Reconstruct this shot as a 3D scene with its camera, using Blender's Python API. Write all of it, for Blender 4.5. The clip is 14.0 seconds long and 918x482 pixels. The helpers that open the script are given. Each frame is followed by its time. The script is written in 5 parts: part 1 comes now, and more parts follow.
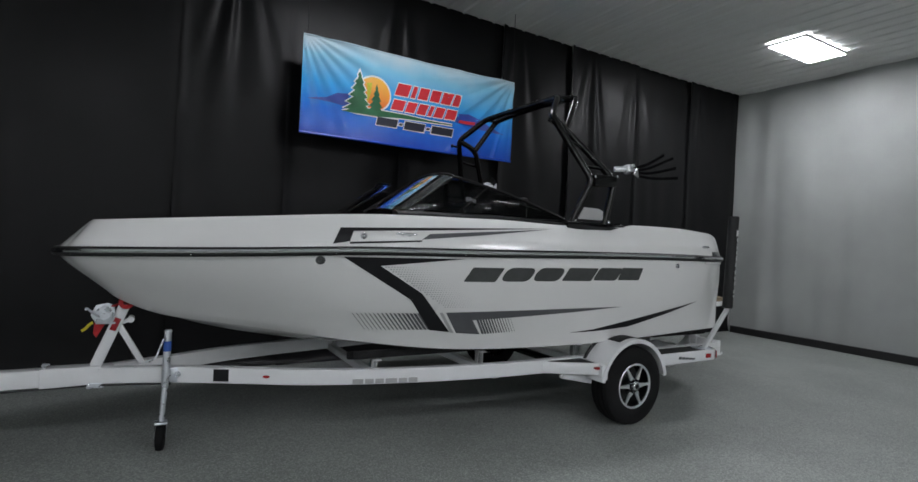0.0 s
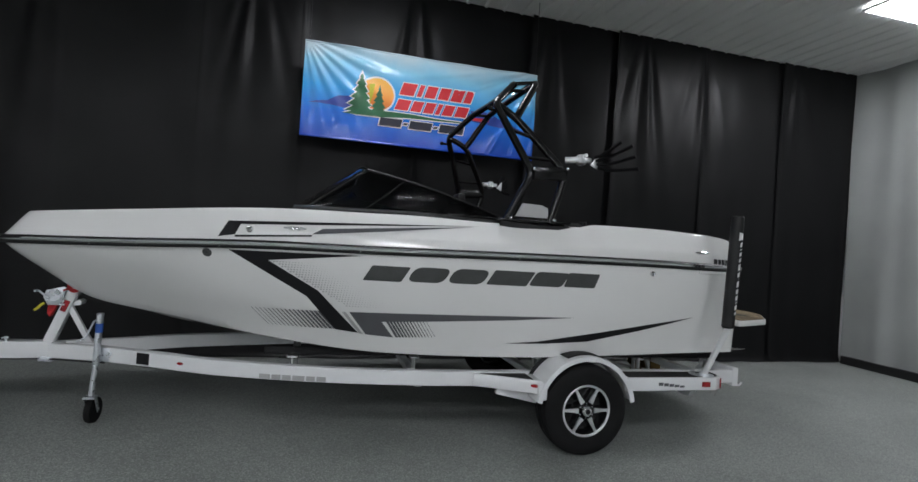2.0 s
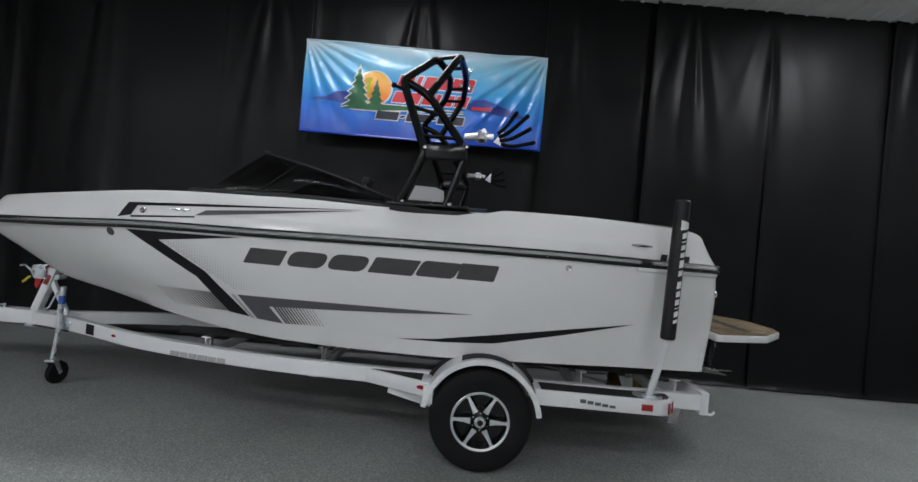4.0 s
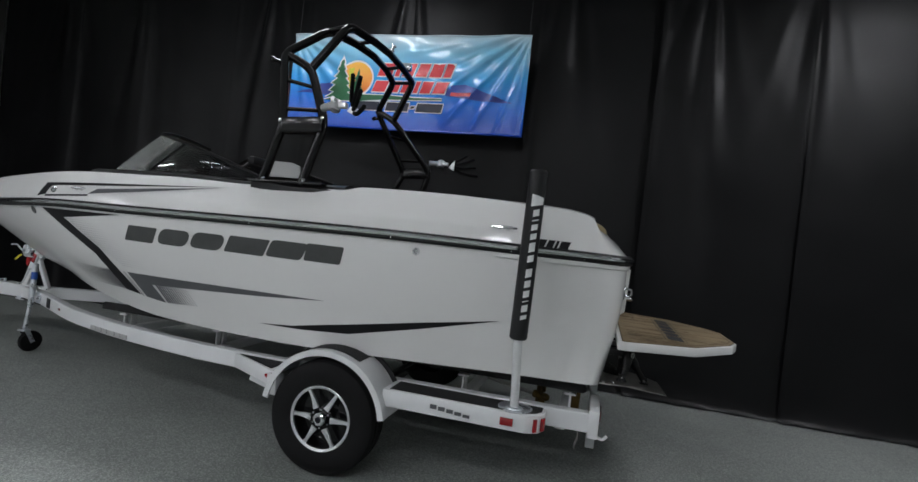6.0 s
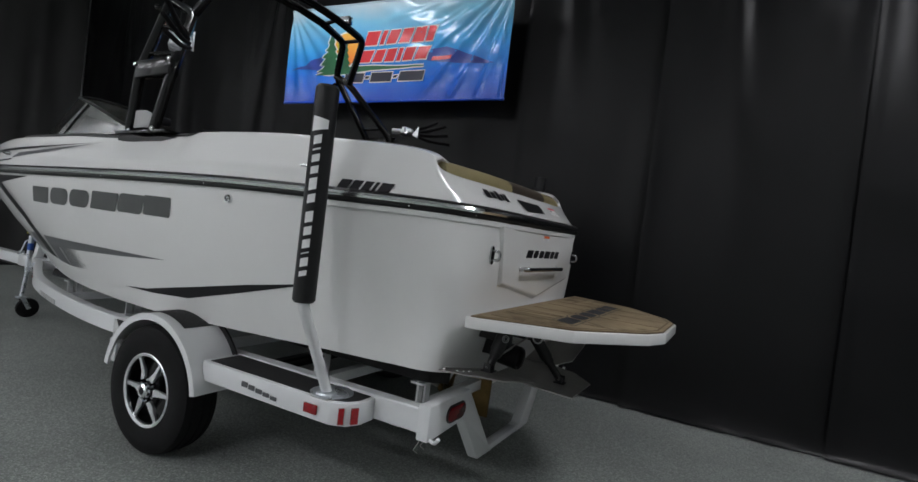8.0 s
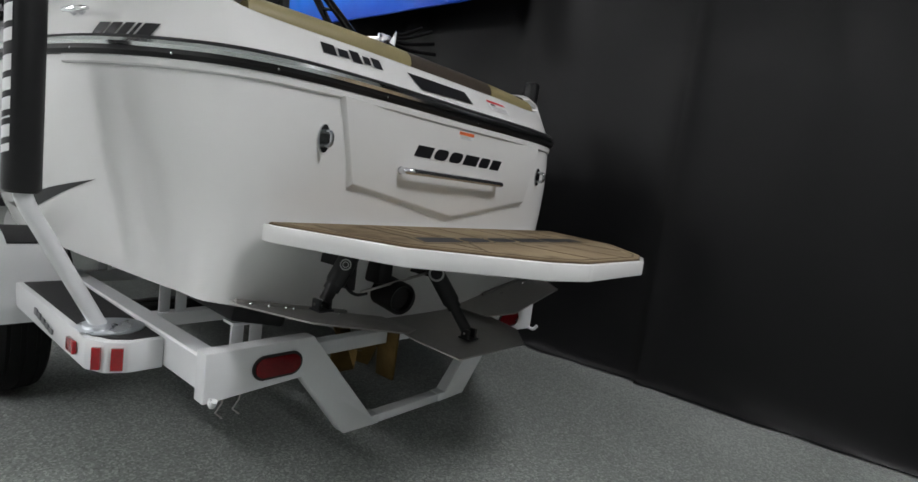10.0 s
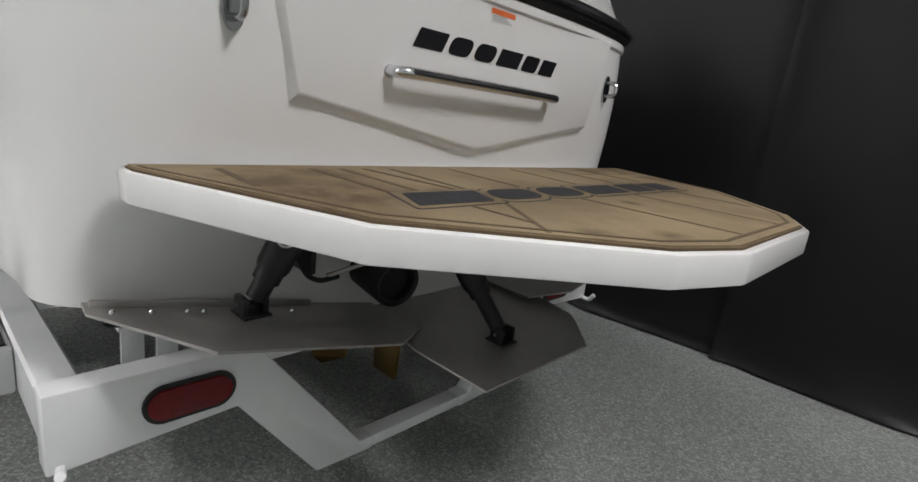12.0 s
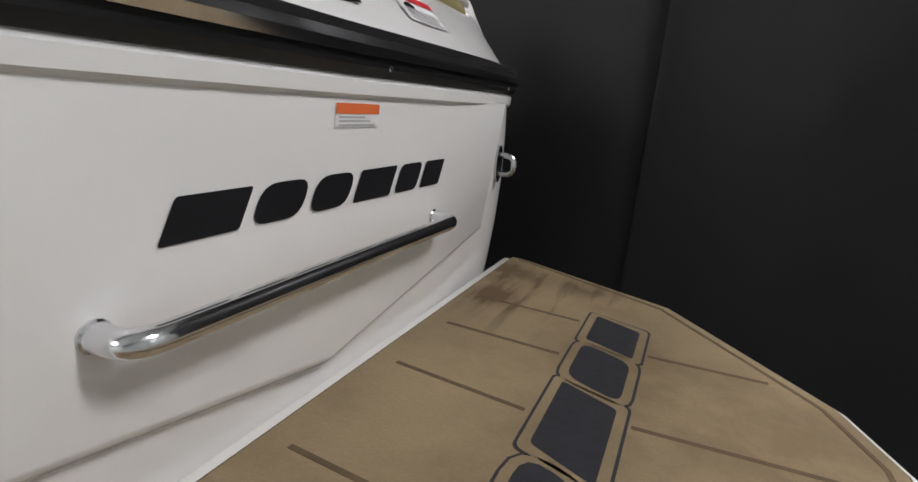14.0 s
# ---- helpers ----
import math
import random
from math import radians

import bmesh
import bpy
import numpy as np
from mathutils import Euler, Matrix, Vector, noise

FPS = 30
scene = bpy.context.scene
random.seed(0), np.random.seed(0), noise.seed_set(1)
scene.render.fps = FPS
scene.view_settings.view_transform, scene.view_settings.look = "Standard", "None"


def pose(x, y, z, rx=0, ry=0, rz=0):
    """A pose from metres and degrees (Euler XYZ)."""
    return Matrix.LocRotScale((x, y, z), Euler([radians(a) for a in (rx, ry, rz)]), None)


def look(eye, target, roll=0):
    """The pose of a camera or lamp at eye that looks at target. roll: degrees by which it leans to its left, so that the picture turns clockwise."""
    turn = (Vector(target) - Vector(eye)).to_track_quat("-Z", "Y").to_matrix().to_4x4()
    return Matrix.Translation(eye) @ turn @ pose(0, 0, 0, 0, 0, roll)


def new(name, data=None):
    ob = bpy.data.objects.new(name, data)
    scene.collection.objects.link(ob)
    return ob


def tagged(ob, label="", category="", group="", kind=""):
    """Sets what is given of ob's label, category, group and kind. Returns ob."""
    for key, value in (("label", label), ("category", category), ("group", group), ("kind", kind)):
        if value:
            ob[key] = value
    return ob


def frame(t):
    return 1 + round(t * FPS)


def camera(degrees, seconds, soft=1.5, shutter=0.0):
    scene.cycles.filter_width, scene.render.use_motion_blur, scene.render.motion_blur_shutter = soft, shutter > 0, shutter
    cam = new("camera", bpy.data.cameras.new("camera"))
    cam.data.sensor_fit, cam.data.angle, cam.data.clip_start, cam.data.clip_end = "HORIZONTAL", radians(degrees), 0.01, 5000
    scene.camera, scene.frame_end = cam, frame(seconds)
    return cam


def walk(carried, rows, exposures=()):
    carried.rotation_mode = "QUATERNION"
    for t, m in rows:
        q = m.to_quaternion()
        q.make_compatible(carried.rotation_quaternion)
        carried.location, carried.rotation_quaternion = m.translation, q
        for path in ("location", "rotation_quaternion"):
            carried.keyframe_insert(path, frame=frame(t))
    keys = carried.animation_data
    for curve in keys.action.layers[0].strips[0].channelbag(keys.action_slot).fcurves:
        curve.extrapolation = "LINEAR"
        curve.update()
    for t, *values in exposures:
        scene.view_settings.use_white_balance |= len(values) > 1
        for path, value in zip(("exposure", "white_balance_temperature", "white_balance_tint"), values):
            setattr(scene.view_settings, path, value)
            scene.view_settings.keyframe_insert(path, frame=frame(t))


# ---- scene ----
cam = camera(81.9, 14.0)
PATH = [
    (0, (-3.764, -4.432, 1.565), (-2.757, -2.704, 1.563), 2.8),
    (0.5, (-3.402, -4.586, 1.555), (-2.5, -2.801, 1.559), 3.1),
    (1, (-2.987, -4.715, 1.55), (-2.204, -2.875, 1.554), 3.3),
    (1.5, (-2.533, -4.778, 1.547), (-1.887, -2.885, 1.55), 3.6),
    (2, (-2.052, -4.836, 1.581), (-1.545, -2.902, 1.581), 3.9),
    (2.5, (-1.585, -4.844, 1.585), (-1.254, -2.872, 1.58), 4.3),
    (3, (-1.098, -4.855, 1.579), (-0.903, -2.864, 1.577), 4.6),
    (5.5, (1.121, -4.278, 1.535), (0.717, -2.319, 1.525), 5.9),
    (6, (1.523, -4.092, 1.536), (1.006, -2.16, 1.521), 6.2),
    (6.5, (1.894, -3.816, 1.508), (1.276, -1.914, 1.496), 6.2),
    (7, (2.206, -3.547, 1.489), (1.476, -1.685, 1.474), 6.4),
    (7.5, (2.469, -3.26, 1.449), (1.617, -1.45, 1.422), 6.5),
    (8, (2.746, -2.934, 1.401), (1.795, -1.175, 1.364), 6.7),
    (8.5, (3.002, -2.636, 1.36), (1.988, -0.913, 1.319), 6.7),
    (9, (3.171, -2.294, 1.306), (2.068, -0.627, 1.247), 6.7),
    (11.5, (2.811, -1.139, 1.139), (1.493, 0.298, 0.691), 7.2),
    (12, (2.644, -1.069, 1.181), (1.353, 0.38, 0.698), 7.2),
    (12.5, (2.517, -0.942, 1.274), (1.299, 0.567, 0.785), 6.8),
    (13, (2.381, -0.876, 1.33), (1.386, 0.795, 0.864), 5.8),
    (13.5, (2.221, -0.732, 1.387), (1.418, 1.038, 0.916), 5.3),
    (14, (2.125, -0.558, 1.443), (1.368, 1.222, 0.934), 4.8),
]
EXPOSURES = [(0.0, -0.58, 6500, 10), (1.0, -0.42, 6500, 10), (3.0, -0.42, 6500, 10), (5.5, -0.56, 6500, 10), (8.0, -0.44, 6550, 10), (9.0, -0.28, 6650, 10), (11.3, 0.45, 6850, 10), (12.5, 0.34, 6920, 13), (14.0, 0.46, 6900, 13)]
walk(cam, [(t, look(eye, target, roll)) for t, eye, target, roll in PATH], EXPOSURES)

# ---- light ----
world = bpy.data.worlds.new("world")
scene.world = world
world.use_nodes = True
world.node_tree.nodes["Background"].inputs[0].default_value = (0.5, 0.55, 0.6, 1)
world.node_tree.nodes["Background"].inputs[1].default_value = 0.01
LAMP_POWER = 42.0
# Extra power for the lamp behind the stern, to brighten transom and right side.
BOOSTED_LAMP_POWER = 64.0
CEILING = 4.76
# The rows at y -6.3 and -9.4 are unseen, added to fill the hull side.
LAMPS = [(-1.45, -0.05), (4.78, -0.05)] + [(x, y) for y in (-6.3, -9.4) for x in (-10.9, -7.75, -4.6, -1.45, 1.7)]


# ---- materials ----
def material(name, colour, rough=0.5, metal=0.0, vary=0.0, scale=8.0, bump=0.0, fine=60.0, coat=0.0, rough_vary=0.0, emit=0.0):
    """A painted, plastic or metal surface with a coarse and a fine variation of its colour and a fine relief."""
    m = bpy.data.materials.new(name)
    m.use_nodes = True
    nt = m.node_tree
    b = nt.nodes["Principled BSDF"]
    b.inputs["Base Color"].default_value = (*colour, 1)
    b.inputs["Roughness"].default_value = rough
    b.inputs["Metallic"].default_value = metal
    b.inputs["Coat Weight"].default_value = coat
    b.inputs["Coat Roughness"].default_value = 0.04
    if emit:
        b.inputs["Emission Color"].default_value = (*colour, 1)
        b.inputs["Emission Strength"].default_value = emit
    if vary or bump or rough_vary:
        co = nt.nodes.new("ShaderNodeTexCoord")
        big = nt.nodes.new("ShaderNodeTexNoise")
        big.inputs["Scale"].default_value = scale
        big.inputs["Detail"].default_value = 5
        small = nt.nodes.new("ShaderNodeTexNoise")
        small.inputs["Scale"].default_value = fine
        small.inputs["Detail"].default_value = 4
        for n in (big, small):
            nt.links.new(co.outputs["Object"], n.inputs["Vector"])
        add = nt.nodes.new("ShaderNodeMath")
        add.operation = "MULTIPLY_ADD"
        add.inputs[1].default_value = 0.35
        nt.links.new(small.outputs["Fac"], add.inputs[0])
        nt.links.new(big.outputs["Fac"], add.inputs[2])
        if vary:
            ramp = nt.nodes.new("ShaderNodeMapRange")
            ramp.inputs["From Min"].default_value, ramp.inputs["From Max"].default_value = 0.42, 0.93
            ramp.inputs["To Min"].default_value, ramp.inputs["To Max"].default_value = 1 - vary, 1 + vary
            nt.links.new(add.outputs[0], ramp.inputs["Value"])
            mix = nt.nodes.new("ShaderNodeVectorMath")
            mix.operation = "SCALE"
            mix.inputs[0].default_value = colour
            nt.links.new(ramp.outputs[0], mix.inputs["Scale"])
            nt.links.new(mix.outputs[0], b.inputs["Base Color"])
        if rough_vary:
            rr = nt.nodes.new("ShaderNodeMapRange")
            rr.inputs["From Min"].default_value, rr.inputs["From Max"].default_value = 0.35, 0.65
            rr.inputs["To Min"].default_value, rr.inputs["To Max"].default_value = max(rough - rough_vary, 0.02), rough + rough_vary
            nt.links.new(big.outputs["Fac"], rr.inputs["Value"])
            nt.links.new(rr.outputs[0], b.inputs["Roughness"])
        if bump:
            bp = nt.nodes.new("ShaderNodeBump")
            bp.inputs["Strength"].default_value = bump
            bp.inputs["Distance"].default_value = 0.004
            nt.links.new(small.outputs["Fac"], bp.inputs["Height"])
            nt.links.new(bp.outputs[0], b.inputs["Normal"])
    return m


def floor_material():
    """Grey epoxy with a broadcast of pale and dark flakes, scuffed."""
    m = material("floor_epoxy", (0.25, 0.265, 0.26), 0.42, vary=0.0, scale=0.8, bump=0.0)
    nt = m.node_tree
    b = nt.nodes["Principled BSDF"]
    co = nt.nodes.new("ShaderNodeTexCoord")
    vor = nt.nodes.new("ShaderNodeTexVoronoi")
    vor.inputs["Scale"].default_value = 135
    wear = nt.nodes.new("ShaderNodeTexNoise")
    wear.inputs["Scale"].default_value, wear.inputs["Detail"].default_value = 0.9, 6
    fine = nt.nodes.new("ShaderNodeTexNoise")
    fine.inputs["Scale"].default_value, fine.inputs["Detail"].default_value = 45, 4
    for n in (vor, wear, fine):
        nt.links.new(co.outputs["Object"], n.inputs["Vector"])
    sep = nt.nodes.new("ShaderNodeSeparateColor")
    nt.links.new(vor.outputs["Color"], sep.inputs[0])
    ramp = nt.nodes.new("ShaderNodeValToRGB")
    e = ramp.color_ramp.elements
    e[0].position, e[0].color = 0.0, (0.163, 0.176, 0.165, 1)
    e[1].position, e[1].color = 1.0, (0.455, 0.486, 0.456, 1)
    for p, c in ((0.3, 0.238), (0.7, 0.285)):
        x = e.new(p)
        x.color = (c, c * 1.07, c * 1.015, 1)
    nt.links.new(sep.outputs[0], ramp.inputs[0])
    rng = nt.nodes.new("ShaderNodeMapRange")
    rng.inputs["From Min"].default_value, rng.inputs["From Max"].default_value = 0.3, 0.7
    rng.inputs["To Min"].default_value, rng.inputs["To Max"].default_value = 0.8, 1.12
    nt.links.new(wear.outputs["Fac"], rng.inputs["Value"])
    sc = nt.nodes.new("ShaderNodeVectorMath")
    sc.operation = "SCALE"
    nt.links.new(ramp.outputs[0], sc.inputs[0])
    nt.links.new(rng.outputs[0], sc.inputs["Scale"])
    nt.links.new(sc.outputs[0], b.inputs["Base Color"])
    bp = nt.nodes.new("ShaderNodeBump")
    bp.inputs["Strength"].default_value, bp.inputs["Distance"].default_value = 0.5, 0.002
    nt.links.new(sep.outputs[1], bp.inputs["Height"])
    nt.links.new(bp.outputs[0], b.inputs["Normal"])
    rr = nt.nodes.new("ShaderNodeMapRange")
    rr.inputs["To Min"].default_value, rr.inputs["To Max"].default_value = 0.3, 0.55
    nt.links.new(fine.outputs["Fac"], rr.inputs["Value"])
    nt.links.new(rr.outputs[0], b.inputs["Roughness"])
    return m


def gradient_material(name, stops, axis, low, high, rough):
    """A printed sheet whose colour runs along one axis, with a soft cloudiness."""
    m = bpy.data.materials.new(name)
    m.use_nodes = True
    nt = m.node_tree
    b = nt.nodes["Principled BSDF"]
    b.inputs["Roughness"].default_value = rough
    co = nt.nodes.new("ShaderNodeTexCoord")
    sep = nt.nodes.new("ShaderNodeSeparateXYZ")
    nt.links.new(co.outputs["Object"], sep.inputs[0])
    noise_node = nt.nodes.new("ShaderNodeTexNoise")
    noise_node.inputs["Scale"].default_value, noise_node.inputs["Detail"].default_value = 2.5, 5
    nt.links.new(co.outputs["Object"], noise_node.inputs["Vector"])
    rng = nt.nodes.new("ShaderNodeMapRange")
    rng.inputs["From Min"].default_value, rng.inputs["From Max"].default_value = low, high
    nt.links.new(sep.outputs["XYZ".index(axis)], rng.inputs["Value"])
    add = nt.nodes.new("ShaderNodeMath")
    add.operation = "MULTIPLY_ADD"
    add.inputs[1].default_value = 0.22
    nt.links.new(noise_node.outputs["Fac"], add.inputs[0])
    off = nt.nodes.new("ShaderNodeMath")
    off.operation = "SUBTRACT"
    off.inputs[1].default_value = 0.11
    nt.links.new(rng.outputs[0], off.inputs[0])
    nt.links.new(off.outputs[0], add.inputs[2])
    ramp = nt.nodes.new("ShaderNodeValToRGB")
    e = ramp.color_ramp.elements
    e[0].position, e[0].color = stops[0][0], (*stops[0][1], 1)
    e[1].position, e[1].color = stops[-1][0], (*stops[-1][1], 1)
    for p, c in stops[1:-1]:
        x = e.new(p)
        x.color = (*c, 1)
    nt.links.new(add.outputs[0], ramp.inputs[0])
    nt.links.new(ramp.outputs[0], b.inputs["Base Color"])
    return m


def glass_material(name, colour, ior):
    m = bpy.data.materials.new(name)
    m.use_nodes = True
    b = m.node_tree.nodes["Principled BSDF"]
    b.inputs["Base Color"].default_value = (*colour, 1)
    b.inputs["Roughness"].default_value = 0.02
    b.inputs["Transmission Weight"].default_value = 1.0
    b.inputs["IOR"].default_value = ior
    return m


GELCOAT = material("white_gelcoat", (0.76, 0.76, 0.75), 0.11, vary=0.015, scale=1.2, fine=20)
GELCOAT.node_tree.nodes["Principled BSDF"].inputs["Specular IOR Level"].default_value = 0.42
TRAILER_WHITE = material("white_trailer_paint", (0.74, 0.75, 0.76), 0.3, vary=0.03, scale=3, fine=40, coat=0.4)
FRAME_BLACK = material("black_powder_coat", (0.005, 0.005, 0.0055), 0.16, vary=0.2, scale=4)
FRAME_BLACK.node_tree.nodes["Principled BSDF"].inputs["Specular IOR Level"].default_value = 0.35
TRIM_BLACK = material("black_trim", (0.009, 0.009, 0.01), 0.45, vary=0.2, scale=6, bump=0.1)
TRIM_BLACK.node_tree.nodes["Principled BSDF"].inputs["Specular IOR Level"].default_value = 0.35
GRIP_BLACK = material("black_grip_tape", (0.012, 0.012, 0.013), 0.75, vary=0.3, scale=20, bump=0.6, fine=400)
DECAL_BLACK = material("black_vinyl", (0.012, 0.012, 0.014), 0.42, vary=0.1)
DECAL_BLACK.node_tree.nodes["Principled BSDF"].inputs["Specular IOR Level"].default_value = 0.18
DECAL_GREY = material("grey_vinyl", (0.09, 0.092, 0.1), 0.32, vary=0.08, coat=0.3)
DECAL_CHARCOAL = material("charcoal_vinyl", (0.05, 0.053, 0.052), 0.32, vary=0.15, scale=10, coat=0.3)
DECAL_PALE = material("pale_grey_vinyl", (0.4, 0.4, 0.4), 0.3)
MATT_BLACK = material("matt_black_frame", (0.006, 0.006, 0.0065), 0.38, vary=0.2, scale=5)
MATT_BLACK.node_tree.nodes["Principled BSDF"].inputs["Specular IOR Level"].default_value = 0.15
FOAM_BLACK = material("black_fork_foam", (0.005, 0.005, 0.0055), 0.9, vary=0.3, scale=30, bump=0.3, fine=120)
FOAM_BLACK.node_tree.nodes["Principled BSDF"].inputs["Specular IOR Level"].default_value = 0.15
CHROME = material("chrome", (0.75, 0.76, 0.78), 0.12, 1.0, rough_vary=0.05, scale=9)
# Chrome with the dark surroundings it mirrors put into its colour.
DARK_CHROME = material("shaded_chrome", (0.42, 0.43, 0.44), 0.16, 1.0, rough_vary=0.05, scale=9)
STAINLESS = material("brushed_stainless", (0.36, 0.345, 0.33), 0.46, 0.75, vary=0.15, scale=9, rough_vary=0.12)
ZINC = material("zinc_plate", (0.68, 0.71, 0.75), 0.32, 0.85, vary=0.12, scale=14, rough_vary=0.1)
ALLOY = material("machined_alloy", (0.82, 0.83, 0.85), 0.3, 0.85, vary=0.05, scale=20)
RUBBER = material("tyre_rubber", (0.0055, 0.0055, 0.006), 0.8, vary=0.3, scale=7, bump=0.3, fine=90)
RUBBER.node_tree.nodes["Principled BSDF"].inputs["Specular IOR Level"].default_value = 0.25
CARPET = material("bunk_carpet", (0.012, 0.012, 0.013), 0.95, vary=0.35, scale=25, bump=0.8, fine=300)
CURTAIN = material("black_vinyl_curtain", (0.005, 0.005, 0.0056), 0.42, vary=0.2, scale=1.5, bump=0.1, fine=160, rough_vary=0.07)
CURTAIN.node_tree.nodes["Principled BSDF"].inputs["Specular IOR Level"].default_value = 0.21
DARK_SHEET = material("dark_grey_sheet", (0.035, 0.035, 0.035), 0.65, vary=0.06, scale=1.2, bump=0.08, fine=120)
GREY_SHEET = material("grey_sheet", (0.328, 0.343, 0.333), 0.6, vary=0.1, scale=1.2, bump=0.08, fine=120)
CEIL_PAINT = material("ceiling_paint", (0.82, 0.83, 0.81), 0.45, vary=0.04, scale=1.0)
# Near white so that the unseen walls bounce fill light onto the hull.
ROOM_WALL = material("plain_wall", (0.74, 0.75, 0.75), 0.8, vary=0.06, scale=1)
BASE_BLACK = material("base_strip", (0.014, 0.014, 0.015), 0.5, vary=0.2)
LAMP_WHITE = material("lamp_diffuser", (0.985, 1.0, 1.06), 0.5, emit=LAMP_POWER)
BOOSTED_LAMP_WHITE = material("boosted_lamp_diffuser", (0.985, 1.0, 1.06), 0.5, emit=BOOSTED_LAMP_POWER)
LAMP_FRAME = material("lamp_frame", (0.75, 0.75, 0.74), 0.4, vary=0.02)
RED_LENS = material("red_lens", (0.3, 0.008, 0.012), 0.16, vary=0.15, scale=60, coat=0.6)
DARK_RED_LENS = material("dark_red_lens", (0.14, 0.003, 0.006), 0.2, vary=0.2, scale=60)
DARK_RED_LENS.node_tree.nodes["Principled BSDF"].inputs["Specular IOR Level"].default_value = 0.3
RED_STRAP = material("red_webbing", (0.4, 0.012, 0.015), 0.7, vary=0.2, scale=40, bump=0.4)
YELLOW = material("yellow_strap", (0.55, 0.5, 0.03), 0.6, vary=0.15, scale=40)
BRASS = material("bronze_propeller", (0.13, 0.085, 0.032), 0.45, 1.0, vary=0.25, scale=18)
TAN_VINYL = material("tan_vinyl", (0.28, 0.235, 0.115), 0.5, vary=0.08, scale=8, bump=0.2, fine=150)
BROWN_VINYL = material("dark_brown_vinyl", (0.05, 0.038, 0.028), 0.5, vary=0.12, scale=8, bump=0.2, fine=150)
MAT_TAN = material("tan_foam_mat", (0.25, 0.188, 0.11), 0.8, vary=0.2, scale=3.6, bump=0.4, fine=220)
MAT_BROWN = material("brown_foam_groove", (0.1, 0.066, 0.034), 0.85, vary=0.2, scale=14, bump=0.3)
MAT_NAVY = material("dark_foam_inlay", (0.016, 0.017, 0.022), 0.8, vary=0.2, scale=30, bump=0.3)


def stained(m, colour, dirt, spots):
    """Broad brown patches of dirt walked into a mat."""
    nt = m.node_tree
    b = nt.nodes["Principled BSDF"]
    source = b.inputs["Base Color"].links[0].from_socket
    co = nt.nodes.new("ShaderNodeTexCoord")
    masks = []
    for scale, lo, hi in ((2.1, 0.49, 0.62), (10.0, 0.28, 0.55)):
        n = nt.nodes.new("ShaderNodeTexNoise")
        n.inputs["Scale"].default_value, n.inputs["Detail"].default_value, n.inputs["Roughness"].default_value = scale, 7, 0.62
        nt.links.new(co.outputs["Object"], n.inputs["Vector"])
        r = nt.nodes.new("ShaderNodeMapRange")
        r.inputs["From Min"].default_value, r.inputs["From Max"].default_value = lo, hi
        nt.links.new(n.outputs["Fac"], r.inputs["Value"])
        masks.append(r.outputs[0])
    both = nt.nodes.new("ShaderNodeMath")
    both.operation = "MULTIPLY"
    nt.links.new(masks[0], both.inputs[0])
    nt.links.new(masks[1], both.inputs[1])
    place = nt.nodes.new("ShaderNodeNewGeometry")
    worn = None
    for x, y, r in spots:
        far = nt.nodes.new("ShaderNodeVectorMath")
        far.operation = "DISTANCE"
        far.inputs[1].default_value = (x, y, 1.034)
        nt.links.new(place.outputs["Position"], far.inputs[0])
        fade = nt.nodes.new("ShaderNodeMapRange")
        fade.interpolation_type = "SMOOTHSTEP"
        fade.inputs["From Min"].default_value, fade.inputs["From Max"].default_value = 0.0, r
        fade.inputs["To Min"].default_value, fade.inputs["To Max"].default_value = 1.0, 0.0
        nt.links.new(far.outputs["Value"], fade.inputs["Value"])
        if worn is None:
            worn = fade.outputs[0]
        else:
            top = nt.nodes.new("ShaderNodeMath")
            top.operation = "MAXIMUM"
            nt.links.new(worn, top.inputs[0])
            nt.links.new(fade.outputs[0], top.inputs[1])
            worn = top.outputs[0]
    spotty = nt.nodes.new("ShaderNodeMath")
    spotty.operation = "MULTIPLY"
    nt.links.new(worn, spotty.inputs[0])
    nt.links.new(masks[1], spotty.inputs[1])
    stretch = nt.nodes.new("ShaderNodeMapping")
    stretch.inputs["Scale"].default_value = (26, 3.2, 1)
    nt.links.new(place.outputs["Position"], stretch.inputs["Vector"])
    lines = nt.nodes.new("ShaderNodeTexNoise")
    lines.inputs["Scale"].default_value, lines.inputs["Detail"].default_value = 1.0, 4
    nt.links.new(stretch.outputs[0], lines.inputs["Vector"])
    thin = nt.nodes.new("ShaderNodeMapRange")
    thin.inputs["From Min"].default_value, thin.inputs["From Max"].default_value = 0.5, 0.64
    thin.inputs["To Max"].default_value = 0.9
    nt.links.new(lines.outputs["Fac"], thin.inputs["Value"])
    drawn = nt.nodes.new("ShaderNodeVectorMath")
    drawn.operation = "DISTANCE"
    drawn.inputs[1].default_value = (1.84, 0.56, 1.034)
    nt.links.new(place.outputs["Position"], drawn.inputs[0])
    where = nt.nodes.new("ShaderNodeMapRange")
    where.inputs["From Min"].default_value, where.inputs["From Max"].default_value = 0.1, 0.3
    where.inputs["To Min"].default_value, where.inputs["To Max"].default_value = 1.0, 0.0
    nt.links.new(drawn.outputs["Value"], where.inputs["Value"])
    streak = nt.nodes.new("ShaderNodeMath")
    streak.operation = "MULTIPLY_ADD"
    nt.links.new(thin.outputs[0], streak.inputs[0])
    nt.links.new(where.outputs[0], streak.inputs[1])
